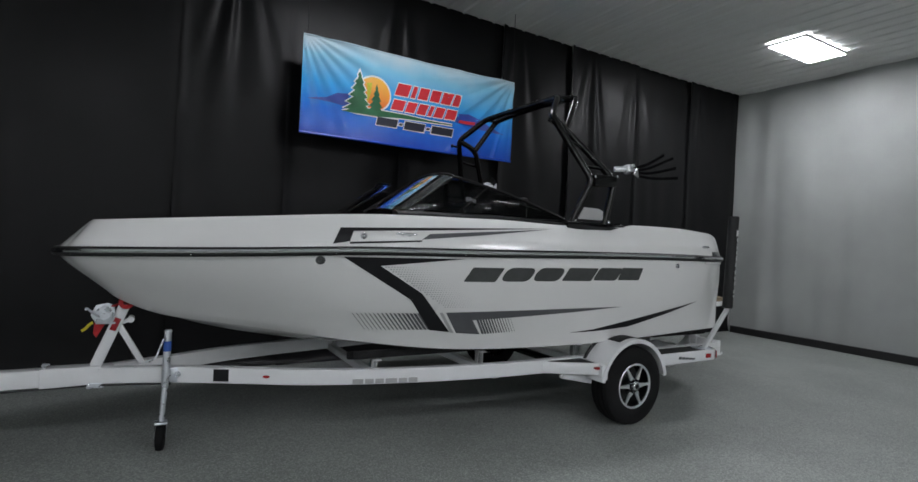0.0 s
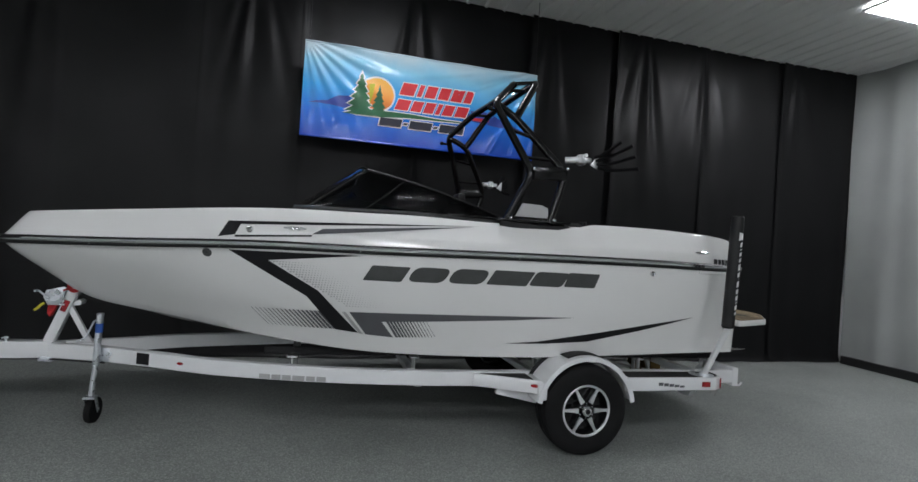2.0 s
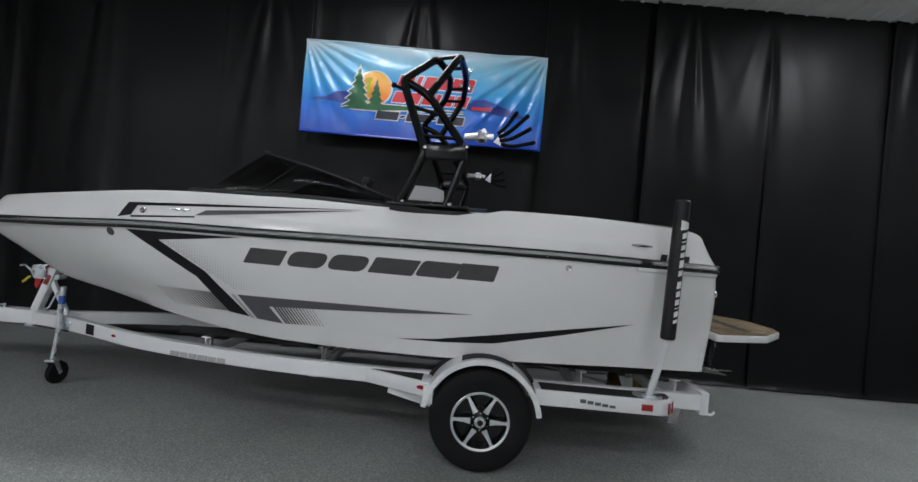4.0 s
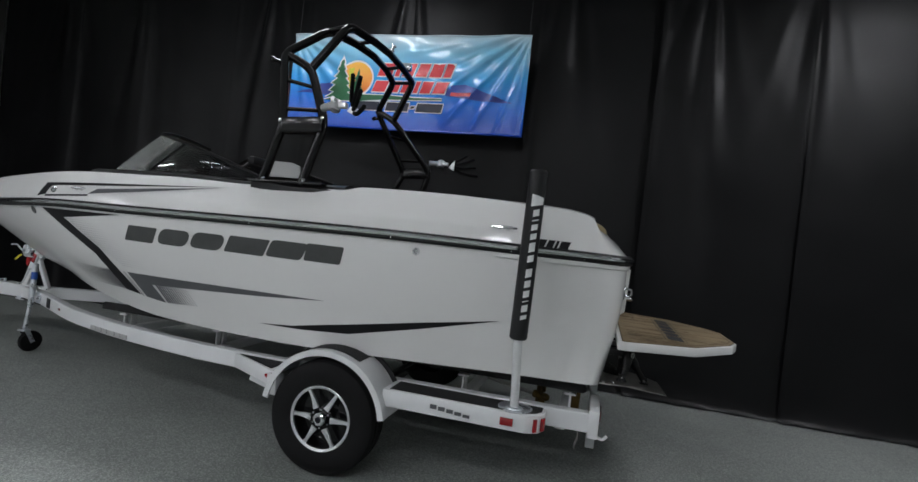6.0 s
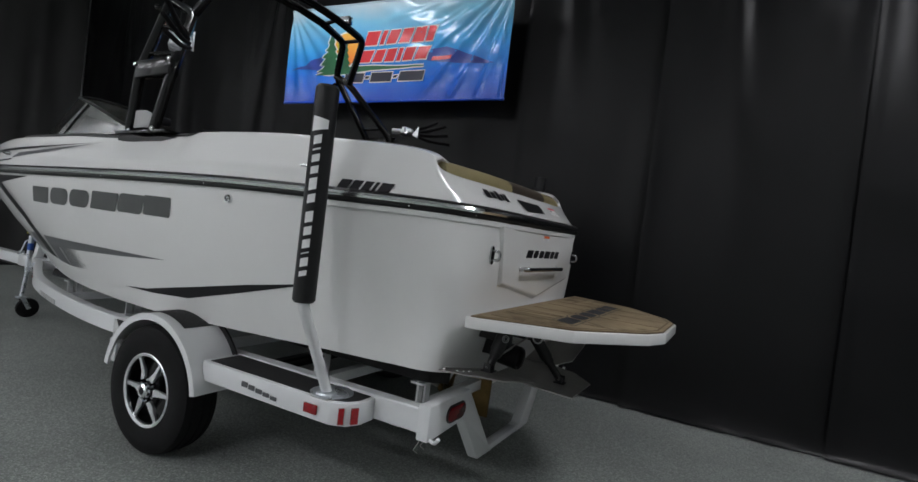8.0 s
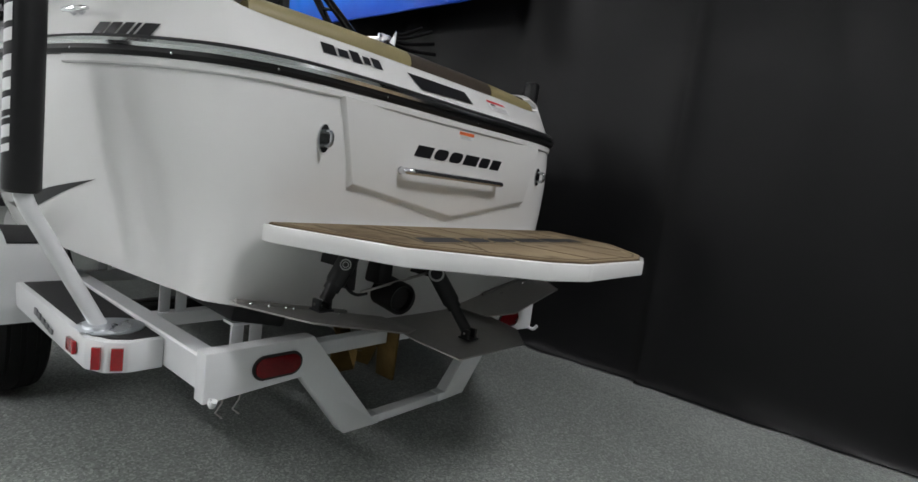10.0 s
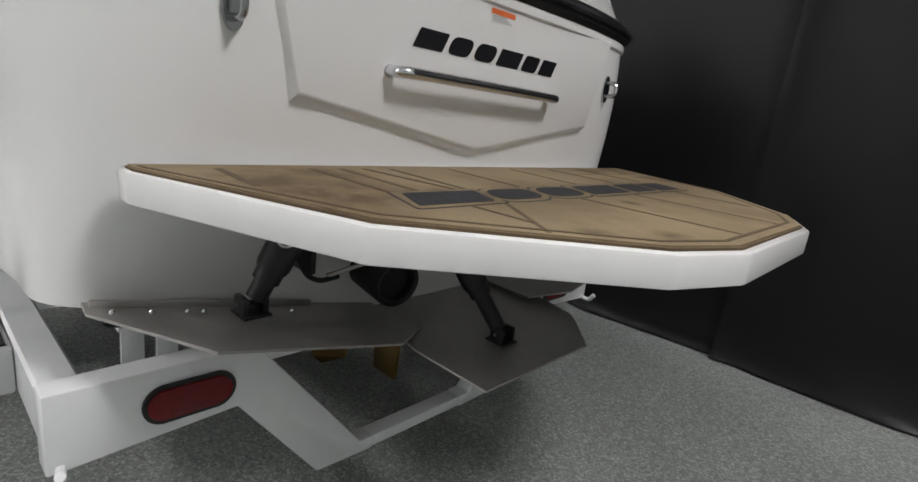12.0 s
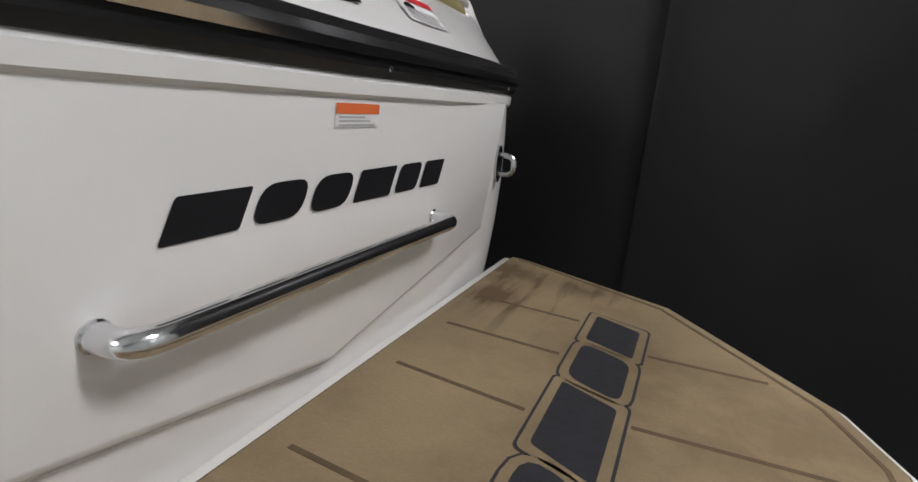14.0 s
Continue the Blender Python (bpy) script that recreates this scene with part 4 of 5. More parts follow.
for s in (-1, 1):
    F0, F1, C, A = (-0.70, s * 1.03, 1.76), (-0.535, s * 1.095, 2.13), (-0.775, s * 0.81, 2.70), (-0.555, s * 0.62, 2.935)
    R0, R1, D, B = (-0.365, s * 1.085, 1.76), (-0.25, s * 1.07, 2.16), (-0.575, s * 0.77, 2.61), (-0.375, s * 0.665, 2.955)
    front = tube(rounded([F0, F1, C, A, (-0.5, s * 0.3, 2.963), (-0.48, 0, 2.97)], 0.07), R_T, 14)
    if tower is None:
        tower = part("tower", front, FRAME_BLACK, boat, "gloss black tubular wakeboard tower")
    else:
        part("tower_tube", front, FRAME_BLACK, tower)
    part("tower_tube", tube(rounded([R0, R1, D, C], 0.1), R_T, 14), FRAME_BLACK, tower)
    part("tower_tube", tube(rounded([D, B, (-0.35, s * 0.3, 2.985), (-0.34, 0, 2.993)], 0.07), R_T, 14), FRAME_BLACK, tower)
    for f in (0.22, 0.62):
        a = Vector(F1).lerp(Vector(C), f)
        b = Vector(R1).lerp(Vector(D), f)
        part("tower_rung", tube([a, b], 0.014, 10), FRAME_BLACK, tower)
    part("tower_rung", tube([Vector(A), Vector(B)], 0.016, 10), FRAME_BLACK, tower)
    part("tower_rung", tube([(-0.5, s * 0.3, 2.963), (-0.35, s * 0.3, 2.985)], 0.016, 10), FRAME_BLACK, tower)
    a, b = Vector(F1), Vector(R1)
    part("tower_gusset", beam(a + Vector((0.0, 0, 0.0)), b + Vector((0.0, 0, -0.01)), 0.075, 0.105, 0.014), FRAME_BLACK, tower, "square black joining box between the legs")
    for q in (a, b):
        part("tower_bolt", revolve([(0, 0.012), (0.008, 0.012), (0.011, 0.007), (0.011, 0)], q + Vector((0.0, s * 0.032, 0.03)), (0, s, 0.1), 12), CHROME, tower, "chrome bolt head")
    part("tower_lug", joined(tube([Vector(C) + Vector((0.005, s * 0.01, -0.07)), Vector(C) + Vector((-0.055, s * 0.05, -0.06))], 0.013, 10), revolve([(-0.01, 0.02), (0.012, 0.02), (0.016, 0.013), (0.016, 0)], Vector(C) + Vector((-0.055, s * 0.05, -0.06)), (-1, s * 0.6, 0), 14)), FRAME_BLACK, tower, "short black lug on the front tube")
    part("tower_panel", plate([(-0.63, s * 1.04, 1.80), (-0.375, s * 1.075, 1.80), (-0.385, s * 1.08, 1.875), (-0.44, s * 1.085, 1.895), (-0.585, s * 1.06, 1.90)], (0, s, 0), 0.008), DECAL_PALE, tower, "pale grey infill panel")
    part("tower_foot", joined(plate([(-0.8, s * 0.98, 1.76), (-0.22, s * 1.01, 1.765), (-0.2, s * 1.12, 1.765), (-0.78, s * 1.075, 1.755)], (0, 0, 1), 0.018, 0.004)), FRAME_BLACK, tower, "black deck plate")
    for q in (F0, R0):
        part("tower_bolt", revolve([(0, 0.014), (0.01, 0.014), (0.014, 0.009), (0.014, 0)], (q[0] + 0.03, q[1] + s * 0.02, 1.785), (0, s, 0.3), 12), CHROME, tower, "chrome bolt head")
    # board rack
    base = Vector((-0.265, s * 1.08, 2.26))
    arm = base + Vector((0.09, s * 0.05, 0.005))
    rack = part("board_rack", joined(tube([base, arm], 0.024, 14), revolve([(-0.035, 0.03), (-0.03, 0.036), (0.03, 0.036), (0.035, 0.03), (0.035, 0), (-0.035, 0)], arm + Vector((0.02, 0, 0)), (0, 0.3, 1), 18), box(arm.x + 0.03, arm.x + 0.1, arm.y - 0.02, arm.y + 0.02, 2.25, 2.285, 0.006), tube([arm + Vector((0.03, -s * 0.05, 0.02)), arm + Vector((0.03, s * 0.06, 0.03))], 0.014, 12), plate([arm + Vector((0.1, 0, -0.03)), arm + Vector((0.165, 0, -0.06)), arm + Vector((0.165, 0, 0.05))], (0, 1, 0), 0.012, 0.003)), ALLOY, boat, "polished clamp of a board rack")
    for k, tip in enumerate(((0.10, 0.2, 0.1), (0.16, 0.24, 0.1), (0.17, 0.26, 0.04), (0.19, 0.26, -0.02))):
        p0 = arm + Vector((0.13 + 0.01 * k, s * 0.01, 0.03 - 0.025 * k))
        tipv = Vector((tip[0], s * tip[1], tip[2]))
        part("rack_fork", tube(rounded([p0, p0 + tipv * 0.35 + Vector((0, 0, -0.02)), p0 + tipv], 0.08), 0.013, 8), FOAM_BLACK, rack, "black padded fork")
for x0, y0 in ((-0.35, 0.4),):
    part("tower_light", joined(box(x0 - 0.05, x0 + 0.05, y0 - 0.03, y0 + 0.03, 2.985, 3.05, 0.01)), CHROME, tower, "small chrome light")
part("tow_point", revolve([(0, 0.025), (0.03, 0.025), (0.036, 0.014), (0.055, 0.014), (0.06, 0.024), (0.072, 0.02), (0.072, 0)], (-0.34, 0, 3.005), (0.5, 0, 1), 16), CHROME, tower, "chrome tow knob")

# ---- stern ----
pad_u = np.linspace(10.05, 12.0, 20)
pad_p = spline(EDGE, pad_u)
pad_full = np.vstack([pad_p, (pad_p * (1, -1, 1))[-2::-1]])
pad_full = pad_full * (1, 1, 0) + np.array([-0.1, 0, 1.665])


def cushion(lo, hi, mat, label):
    ys = np.linspace(lo, hi, 14)
    pts = [(float(np.interp(y, pad_full[:, 1], pad_full[:, 0])), float(y), float(np.interp(y, pad_full[:, 1], pad_full[:, 2]))) for y in ys]
    prof = [(0.085 * math.cos(a), 0.06 * math.sin(a)) for a in [2 * math.pi * i / 14 for i in range(14)]]
    part("sunpad_cushion", sweep(pts, prof), mat, boat, label, 60)


part("sunpad", box(0.6, 1.33, -0.74, 0.74, 1.22, 1.685, 0.03, 3), BROWN_VINYL, boat, "dark brown sunpad over the engine box")
cushion(-0.81, -0.17, TAN_VINYL, "tan vinyl sunpad roll")
cushion(-0.165, 0.37, BROWN_VINYL, "dark brown vinyl sunpad roll")
cushion(0.375, 0.81, TAN_VINYL, "tan vinyl sunpad roll")


def stern_deck(name, polygon, mat, label, out=0.004):
    return part(name, fitted(polygon, 0.06, lambda a, b: on_stern(DECK_TREE, a, b, out)), mat, deck, label)


stern_deck("vent", [(-0.25, 1.607), (0.1, 1.609), (0.105, 1.56), (-0.22, 1.547)], TRIM_BLACK, "black moulded vent")
x = -0.63
for w, h in ((0.06, 0.04), (0.05, 0.03), (0.05, 0.045), (0.04, 0.03), (0.05, 0.04)):
    stern_deck("badge_block", slanted(x, x + w - 0.01, 1.594 - h * 0.4, 1.594 + h * 0.6, 0.01), DECAL_BLACK, "small black badge block")
    x += w
stern_deck("warning_label", [(0.25, 1.564), (0.395, 1.564), (0.395, 1.608), (0.25, 1.608)], WHITE_PRINT, "white warning label")
stern_deck("label_header", [(0.25, 1.598), (0.395, 1.598), (0.395, 1.609), (0.25, 1.609)], RED_PRINT, "red label header", 0.005)
stern_deck("label_picture", [(0.262, 1.588), (0.276, 1.594), (0.292, 1.595), (0.305, 1.591), (0.3, 1.586), (0.267, 1.586)], DECAL_BLACK, "small black pictogram", 0.005)
for k in range(4):
    stern_deck("label_line", [(0.26, 1.567 + 0.005 * k), (0.385 - 0.01 * (k % 2), 1.567 + 0.005 * k), (0.385 - 0.01 * (k % 2), 1.569 + 0.005 * k), (0.26, 1.569 + 0.005 * k)], DECAL_PALE, "", 0.005)


def raised_panel():
    outline = [(-0.592, 1.445), (-0.524, 1.18), (0, 1.09), (0.524, 1.18), (0.592, 1.445)]
    grow = [(-0.606, 1.452), (-0.536, 1.145), (0, 1.05), (0.536, 1.145), (0.606, 1.452)]
    bm = bmesh.new()
    rings = []
    for f in (0.0, 0.12, 0.3, 0.5, 0.7, 0.88, 1.0):
        rise = 0.5 + 0.5 * math.cos(math.pi * f)
        rings.append([bm.verts.new(on_stern(HULL_TREE, a + (c - a) * f, b + (d - b) * f, -0.002 + 0.024 * rise)) for (a, b), (c, d) in zip(outline, grow)])
    bm.faces.new(rings[0])
    for top, bot in zip(rings, rings[1:]):
        for i in range(len(top)):
            j = (i + 1) % len(top)
            bm.faces.new((top[i], top[j], bot[j], bot[i]))
    return bm


panel = part("transom_panel", raised_panel(), GELCOAT, boat, "raised white panel with a shallow V foot", 32)
PANEL_TREE = tree_of(panel)
PANEL_X = on_stern(PANEL_TREE, 0, 1.25, 0.0).x


def on_panel(y, z, out=0.002):
    return on_stern(PANEL_TREE, y, z, out)


for a, b, curl in ((-0.262, -0.165, 0.1), (-0.157, -0.075, 0.5), (-0.067, 0.015, 0.5), (0.023, 0.122, 0.1), (0.129, 0.203, 0.3), (0.21, 0.285, 0.1)):
    part("logo_block", fitted(block(a, b - 0.006, 1.3, 1.343, 0.02, curl), 0.06, on_panel), DECAL_BLACK, panel, "black block")
part("warning_label", fitted([(-0.02, 1.40), (0.075, 1.40), (0.075, 1.427), (-0.02, 1.427)], 0.1, lambda a, b: on_panel(a, b, 0.0015)), WHITE_PRINT, panel, "white sticker")
part("warning_label", fitted([(-0.02, 1.417), (0.075, 1.417), (0.075, 1.43), (-0.02, 1.43)], 0.1, lambda a, b: on_panel(a, b, 0.0025)), ORANGE_PRINT, panel, "orange sticker band")
for k in range(3):
    part("label_line", fitted([(-0.014, 1.402 + 0.005 * k), (0.066 - 0.012 * k, 1.402 + 0.005 * k), (0.066 - 0.012 * k, 1.404 + 0.005 * k), (-0.014, 1.404 + 0.005 * k)], 0.1, lambda a, b: on_panel(a, b, 0.0022)), DECAL_PALE, panel)
hx = PANEL_X
rod = rounded([(hx - 0.006, -0.318, 1.24), (hx + 0.044, -0.318, 1.24), (hx + 0.044, 0.273, 1.24), (hx - 0.006, 0.273, 1.24)], 0.034, 7)
part("grab_handle", joined(tube(rod, 0.013, 16), *[revolve([(-0.002, 0.0148), (0.003, 0.0148), (0.005, 0.013), (0.005, 0)], (hx, y, 1.24), (1, 0, 0), 18) for y in (-0.318, 0.273)]), CHROME, boat, "polished grab handle")
for s in (-1, 1):
    c = on_stern(HULL_TREE, -0.645 if s < 0 else 0.655, 1.305, 0.0)
    part("stern_eye", joined(plate([c + Vector((0, s * 0.02 * math.cos(a), 0.045 * math.sin(a))) for a in [2 * math.pi * i / 16 for i in range(16)]], (1, 0, 0), 0.008), tube(rounded([c + Vector((0, 0, 0.022)), c + Vector((0.045, 0, 0.022)), c + Vector((0.045, 0, -0.022)), c + Vector((0, 0, -0.022))], 0.022), 0.007, 10)), DARK_CHROME, boat, "chrome stern eye")

HALF = [(1.68, 0.822), (1.735, 0.824), (2.14, 0.672), (2.405, 0.355), (2.458, 0.21)]
outline = [(x, -y) for x, y in HALF] + [(x, y) for x, y in HALF[::-1]]
PLAT = 1.028
platform = part("swim_platform", plate([(x, y, PLAT - 0.053) for x, y in outline], (0, 0, 1), 0.053, 0.007), GELCOAT, boat, "white swim platform")


def inset(poly, d):
    c = Vector((1.95, 0))
    out = []
    n = len(poly)
    for i in range(n):
        a, p, b = Vector(poly[i - 1]), Vector(poly[i]), Vector(poly[(i + 1) % n])
        n1, n2 = Vector((-(p - a).y, (p - a).x)).normalized(), Vector((-(b - p).y, (b - p).x)).normalized()
        if n1.dot(c - p) < 0:
            n1 = -n1
        if n2.dot(c - p) < 0:
            n2 = -n2
        k = (n1 + n2)
        k = k / max(k.dot(n1), 0.3)
        out.append(tuple(p + k * d))
    return out


def mat_line(d):
    """The edge of the mat: even along the rim, running out into the corners at the hull."""
    p = inset(outline, d)
    (ax, ay), (bx, by) = HALF[:2]
    p[0], p[-1] = (ax + 0.01 + 0.95 * d, -ay + 0.45 * d), (ax + 0.01 + 0.95 * d, ay - 0.45 * d)
    p[1], p[-2] = (bx + 0.3 * d, -by + 0.6 * d), (bx + 0.3 * d, by - 0.6 * d)
    return p


part("mat_border", plate([(x, y, PLAT) for x, y in mat_line(0.015)], (0, 0, 1), 0.004), MAT_BROWN, platform, "dark brown mat border")
foam = part("deck_mat", plate([(x, y, PLAT + 0.001) for x, y in mat_line(0.02)], (0, 0, 1), 0.006), MAT_TAN, platform, "tan foam deck mat, stained")
for k, (a, b) in enumerate((((1.75, -0.692), (1.91, -0.70)), ((1.75, -0.514), (2.0, -0.512)), ((1.75, -0.447), (2.0, -0.448)), ((1.75, -0.39), (1.98, -0.352)), ((1.75, -0.32), (1.99, -0.325)), ((1.75, -0.133), (1.975, -0.15)),
             ((1.75, 0.113), (1.97, 0.09)), ((1.75, 0.3), (1.97, 0.29)), ((1.75, 0.47), (1.97, 0.46)), ((2.11, -0.445), (2.225, -0.44)), ((2.11, -0.36), (2.27, -0.47)), ((2.11, -0.115), (2.41, -0.1)), ((2.11, 0.126), (2.41, 0.144)), ((2.11, 0.37), (2.3, 0.38)))):
    lift = PLAT + 0.0064 + 0.0003 * (k % 2)
    part("mat_groove", beam((a[0], a[1], lift), (b[0], b[1], lift), 0.014 if k < 5 else 0.0085, 0.0022, 0), MAT_BROWN, platform)
ring_line = mat_line(0.042)
for (ax, ay), (bx, by) in list(zip(ring_line, ring_line[1:])):
    part("mat_groove", beam((ax, ay, PLAT + 0.0071), (bx, by, PLAT + 0.0071), 0.007, 0.0022, 0), MAT_BROWN, platform)
y = -0.5
for w, curl in ((0.2, 0.1), (0.16, 0.5), (0.16, 0.5), (0.2, 0.1), (0.16, 0.3), (0.15, 0.1)):
    for grow, lift, m, name in ((0.019, 0.0062, MAT_NAVY, "inlay_outline"), (0.0145, 0.0068, MAT_TAN, "inlay_outline"), (0.0, 0.0074, MAT_NAVY, "inlay_block")):
        shape = block(-y - w + 0.022 - grow, -y + grow, 1.998 - grow, 2.087 + grow, 0.04, curl)
        part(name, plate([(b, -a, PLAT + lift) for a, b in shape], (0, 0, 1), 0.0011), m, platform, "dark inlay block" if name == "inlay_block" else "")
    y += w
part("platform_bracket", plate([(1.64, 0.45, 0.83), (1.66, 0.45, 0.978), (2.1, 0.45, 0.978), (1.95, 0.45, 0.93)], (0, 1, 0), 0.012, 0.003), GELCOAT, platform, "pale triangular bracket")
part("platform_ring", tube([(2.16 + 0.022 * math.cos(a), 0.0, 0.94 + 0.025 * math.sin(a)) for a in [2 * math.pi * i / 20 for i in range(21)]], 0.005, 8), STAINLESS, platform, "small steel ring")

# trim plates, actuators, exhaust, running gear
TAB = [(1.60, -0.862, 0.77), (1.66, -0.868, 0.772), (1.862, -0.735, 0.752), (1.875, -0.345, 0.672), (1.80, -0.225, 0.65), (1.60, -0.225, 0.65)]
for s in (-1, 1):
    tab = part("trim_tab", plate([(x, -s * y, z) for x, y, z in TAB], (0, -0.25 * s, 1), 0.005), STAINLESS, boat, "brushed steel trim plate")
    for y0 in (0.835, 0.775, 0.715, 0.685, 0.5):
        part("bolt", revolve([(0, 0.0048), (0.005, 0.0048), (0.008, 0.003), (0.008, 0)], (1.68, s * y0, 0.757 + 0.2 * (y0 - 0.735)), (0, -0.25 * s, 1), 10), CHROME, tab)
    part("hinge_strip", beam((1.622, s * 0.855, 0.778), (1.622, s * 0.42, 0.698), 0.012, 0.014, 0.002), STAINLESS, tab, "dark hinge strip")
part("trim_tab", plate([(1.6, -0.22, 0.64), (1.86, -0.29, 0.636), (2.055, -0.265, 0.618), (2.04, 0.177, 0.60), (1.9, 0.33, 0.605), (1.6, 0.34, 0.64)], (0, 0, 1), 0.005), STAINLESS, boat, "brushed steel centre trim plate")
for a, b in (((1.765, -0.56, 0.915), (1.735, -0.618, 0.768)), ((1.775, -0.12, 0.862), (1.924, -0.055, 0.645))):
    a, b = Vector(a), Vector(b)
    m = a.lerp(b, 0.5)
    w = (b - a).normalized()
    head = a - w * 0.035
    act = part("trim_actuator", joined(tube([head, a, m - w * 0.012, m], [0.031, 0.033, 0.033, 0.029], 18), tube([m, m + w * 0.022], 0.027, 16), tube([m, b - w * 0.02], 0.021, 14), box(b.x - 0.02, b.x + 0.02, b.y - 0.026, b.y - 0.014, b.z - 0.016, b.z + 0.024, 0.003), box(b.x - 0.02, b.x + 0.02, b.y + 0.014, b.y + 0.026, b.z - 0.016, b.z + 0.024, 0.003), box(b.x - 0.03, b.x + 0.03, b.y - 0.028, b.y + 0.028, b.z - 0.016, b.z - 0.01, 0.002)), TRIM_BLACK, boat, "black trim plate actuator")
    part("clevis_pin", tube([b + Vector((0, -0.03, 0.008)), b + Vector((0, 0.03, 0.008))], 0.005, 8), CHROME, act, "bright clevis pin")
    out = Vector((0.75, -0.66, 0)).normalized()
    out = (out - w * out.dot(w)).normalized()
    c = a + w * 0.005 + out * 0.0315
    for r in ((0.0185, 0.0145), (0.0105, 0.0075)) if a.y < -0.3 else ((0.031, 0.023),):
        part("collar", revolve([(0.0, r[0]), (0.003, r[0]), (0.0035, r[1]), (0.0, r[1])], c, out, 24), DECAL_PALE, act, "pale printed ring")
    part("actuator_mount", box(1.61, a.x, a.y - 0.012, a.y + 0.012, a.z - 0.02, a.z + 0.02, 0.004), TRIM_BLACK, act)
part("exhaust_outlet", revolve([(-0.09, 0.062), (0.05, 0.062), (0.058, 0.058), (0.052, 0.05), (0.03, 0.047), (0.03, 0)], (1.70, -0.262, 0.767), (1, -0.1, -0.1), 28), TRIM_BLACK, boat, "black exhaust outlet")
part("exhaust_flap", box(1.63, 1.715, -0.362, -0.292, 0.815, 0.9, 0.012), TRIM_BLACK, boat, "black rubber flap")
part("bracket", beam((1.70, -0.43, 0.79), (1.74, -0.09, 0.862), 0.008, 0.01, 0.002), STAINLESS, boat, "thin steel stay")
part("bracket", joined(box(1.62, 1.71, -0.478, -0.464, 0.80, 0.91, 0.004), tube(rounded([(1.66, -0.485, 0.83), (1.70, -0.478, 0.795), (1.705, -0.45, 0.782), (1.70, -0.40, 0.784)], 0.015), 0.006, 8)), TRIM_BLACK, boat, "black hose bracket with a hooked end")
prop_hub = part("propeller", revolve([(-0.06, 0.022), (-0.05, 0.03), (0.05, 0.028), (0.07, 0.015), (0.07, 0)], (1.2, 0, 0.4), (1, 0, -0.15), 18), BRASS, boat, "bronze propeller")
for k in range(4):
    a = math.pi / 4 + k * math.pi / 2
    d, e = Vector((0, math.cos(a), math.sin(a))), Vector((0, -math.sin(a), math.cos(a)))
    c = Vector((1.2, 0, 0.4))
    part("blade", plate([c + d * 0.025 + e * 0.02 + Vector((0.03, 0, 0)), c + d * 0.1 + e * 0.075 + Vector((0.035, 0, 0)), c + d * 0.165 + e * 0.03, c + d * 0.165 - e * 0.025, c + d * 0.1 - e * 0.055 - Vector((0.03, 0, 0)), c + d * 0.025 - e * 0.02 - Vector((0.03, 0, 0))], (1, 0, 0), 0.006), BRASS, prop_hub)
part("propeller_shaft", tube([(0.2, 0, 0.57), (1.2, 0, 0.4)], 0.014, 10), STAINLESS, boat, "steel shaft")
part("rudder", plate([(1.36, -0.008, 0.6), (1.5, -0.008, 0.6), (1.49, -0.008, 0.3), (1.38, -0.008, 0.3)], (0, 1, 0), 0.016, 0.004), BRASS, boat, "bronze rudder")

# ---- trailer ----
trailer = thing("boat_trailer", "white single-axle boat trailer with black steps and alloy wheels", "trailer", (0, 0, 0))
RUN = [(-4.03, 0.03, .513), (-3.62, .17, .52), (-3.2, .36, .522), (-2.7, .55, .512), (-2.0, .72, .508), (-1.2, .855, .517), (-.5, .885, .525), (.6, .887, .535), (1.612, .89, .545)]
box_profile = [(-0.03, -0.056), (0.03, -0.056), (0.036, -0.05), (0.036, 0.05), (0.03, 0.056), (-0.03, 0.056), (-0.036, 0.05), (-0.036, -0.05)]
for s in (-1, 1):
    pts = [tuple(p * (1, s, 1)) for p in spline(RUN, np.linspace(0, len(RUN) - 1, 56))]
    part("side_rail", sweep(pts, box_profile), TRAILER_WHITE, trailer, "white curved frame rail", 30)
part("tongue", joined(beam((-5.35, 0, .515), (-3.95, 0, .513), 0.1, 0.115, 0.008)), TRAILER_WHITE, trailer, "white tongue beam")
part("tongue_sleeve", beam((-4.36, 0, .514), (-4.02, 0, .514), 0.116, 0.128, 0.006), TRAILER_WHITE, trailer, "swing-away hinge sleeve")
part("hinge_pin", joined(tube([(-4.34, -0.02, .44), (-4.34, -0.02, .61)], 0.011, 10), tube([(-4.34, -0.02, .605), (-4.31, -0.05, .61), (-4.35, -0.06, .605)], 0.006, 8)), ZINC, trailer, "zinc hinge pin")
part("hinge_lug", box(-4.1, -4.0, -0.075, -0.04, .43, .465, 0.004), ZINC, trailer, "zinc lug")
part("brake_line", tube([(-5.3, -0.04, .44), (-4.4, -0.045, .445), (-4.05, -0.06, .45), (-3.6, -0.2, .455)], 0.007, 8), TRIM_BLACK, trailer, "black brake line")
part("winch_post", beam((-4.06, 0, .57), (-3.90, 0, .995), 0.075, 0.07, 0.006, up=(1, 0, 0)), TRAILER_WHITE, trailer, "white slanted winch post")
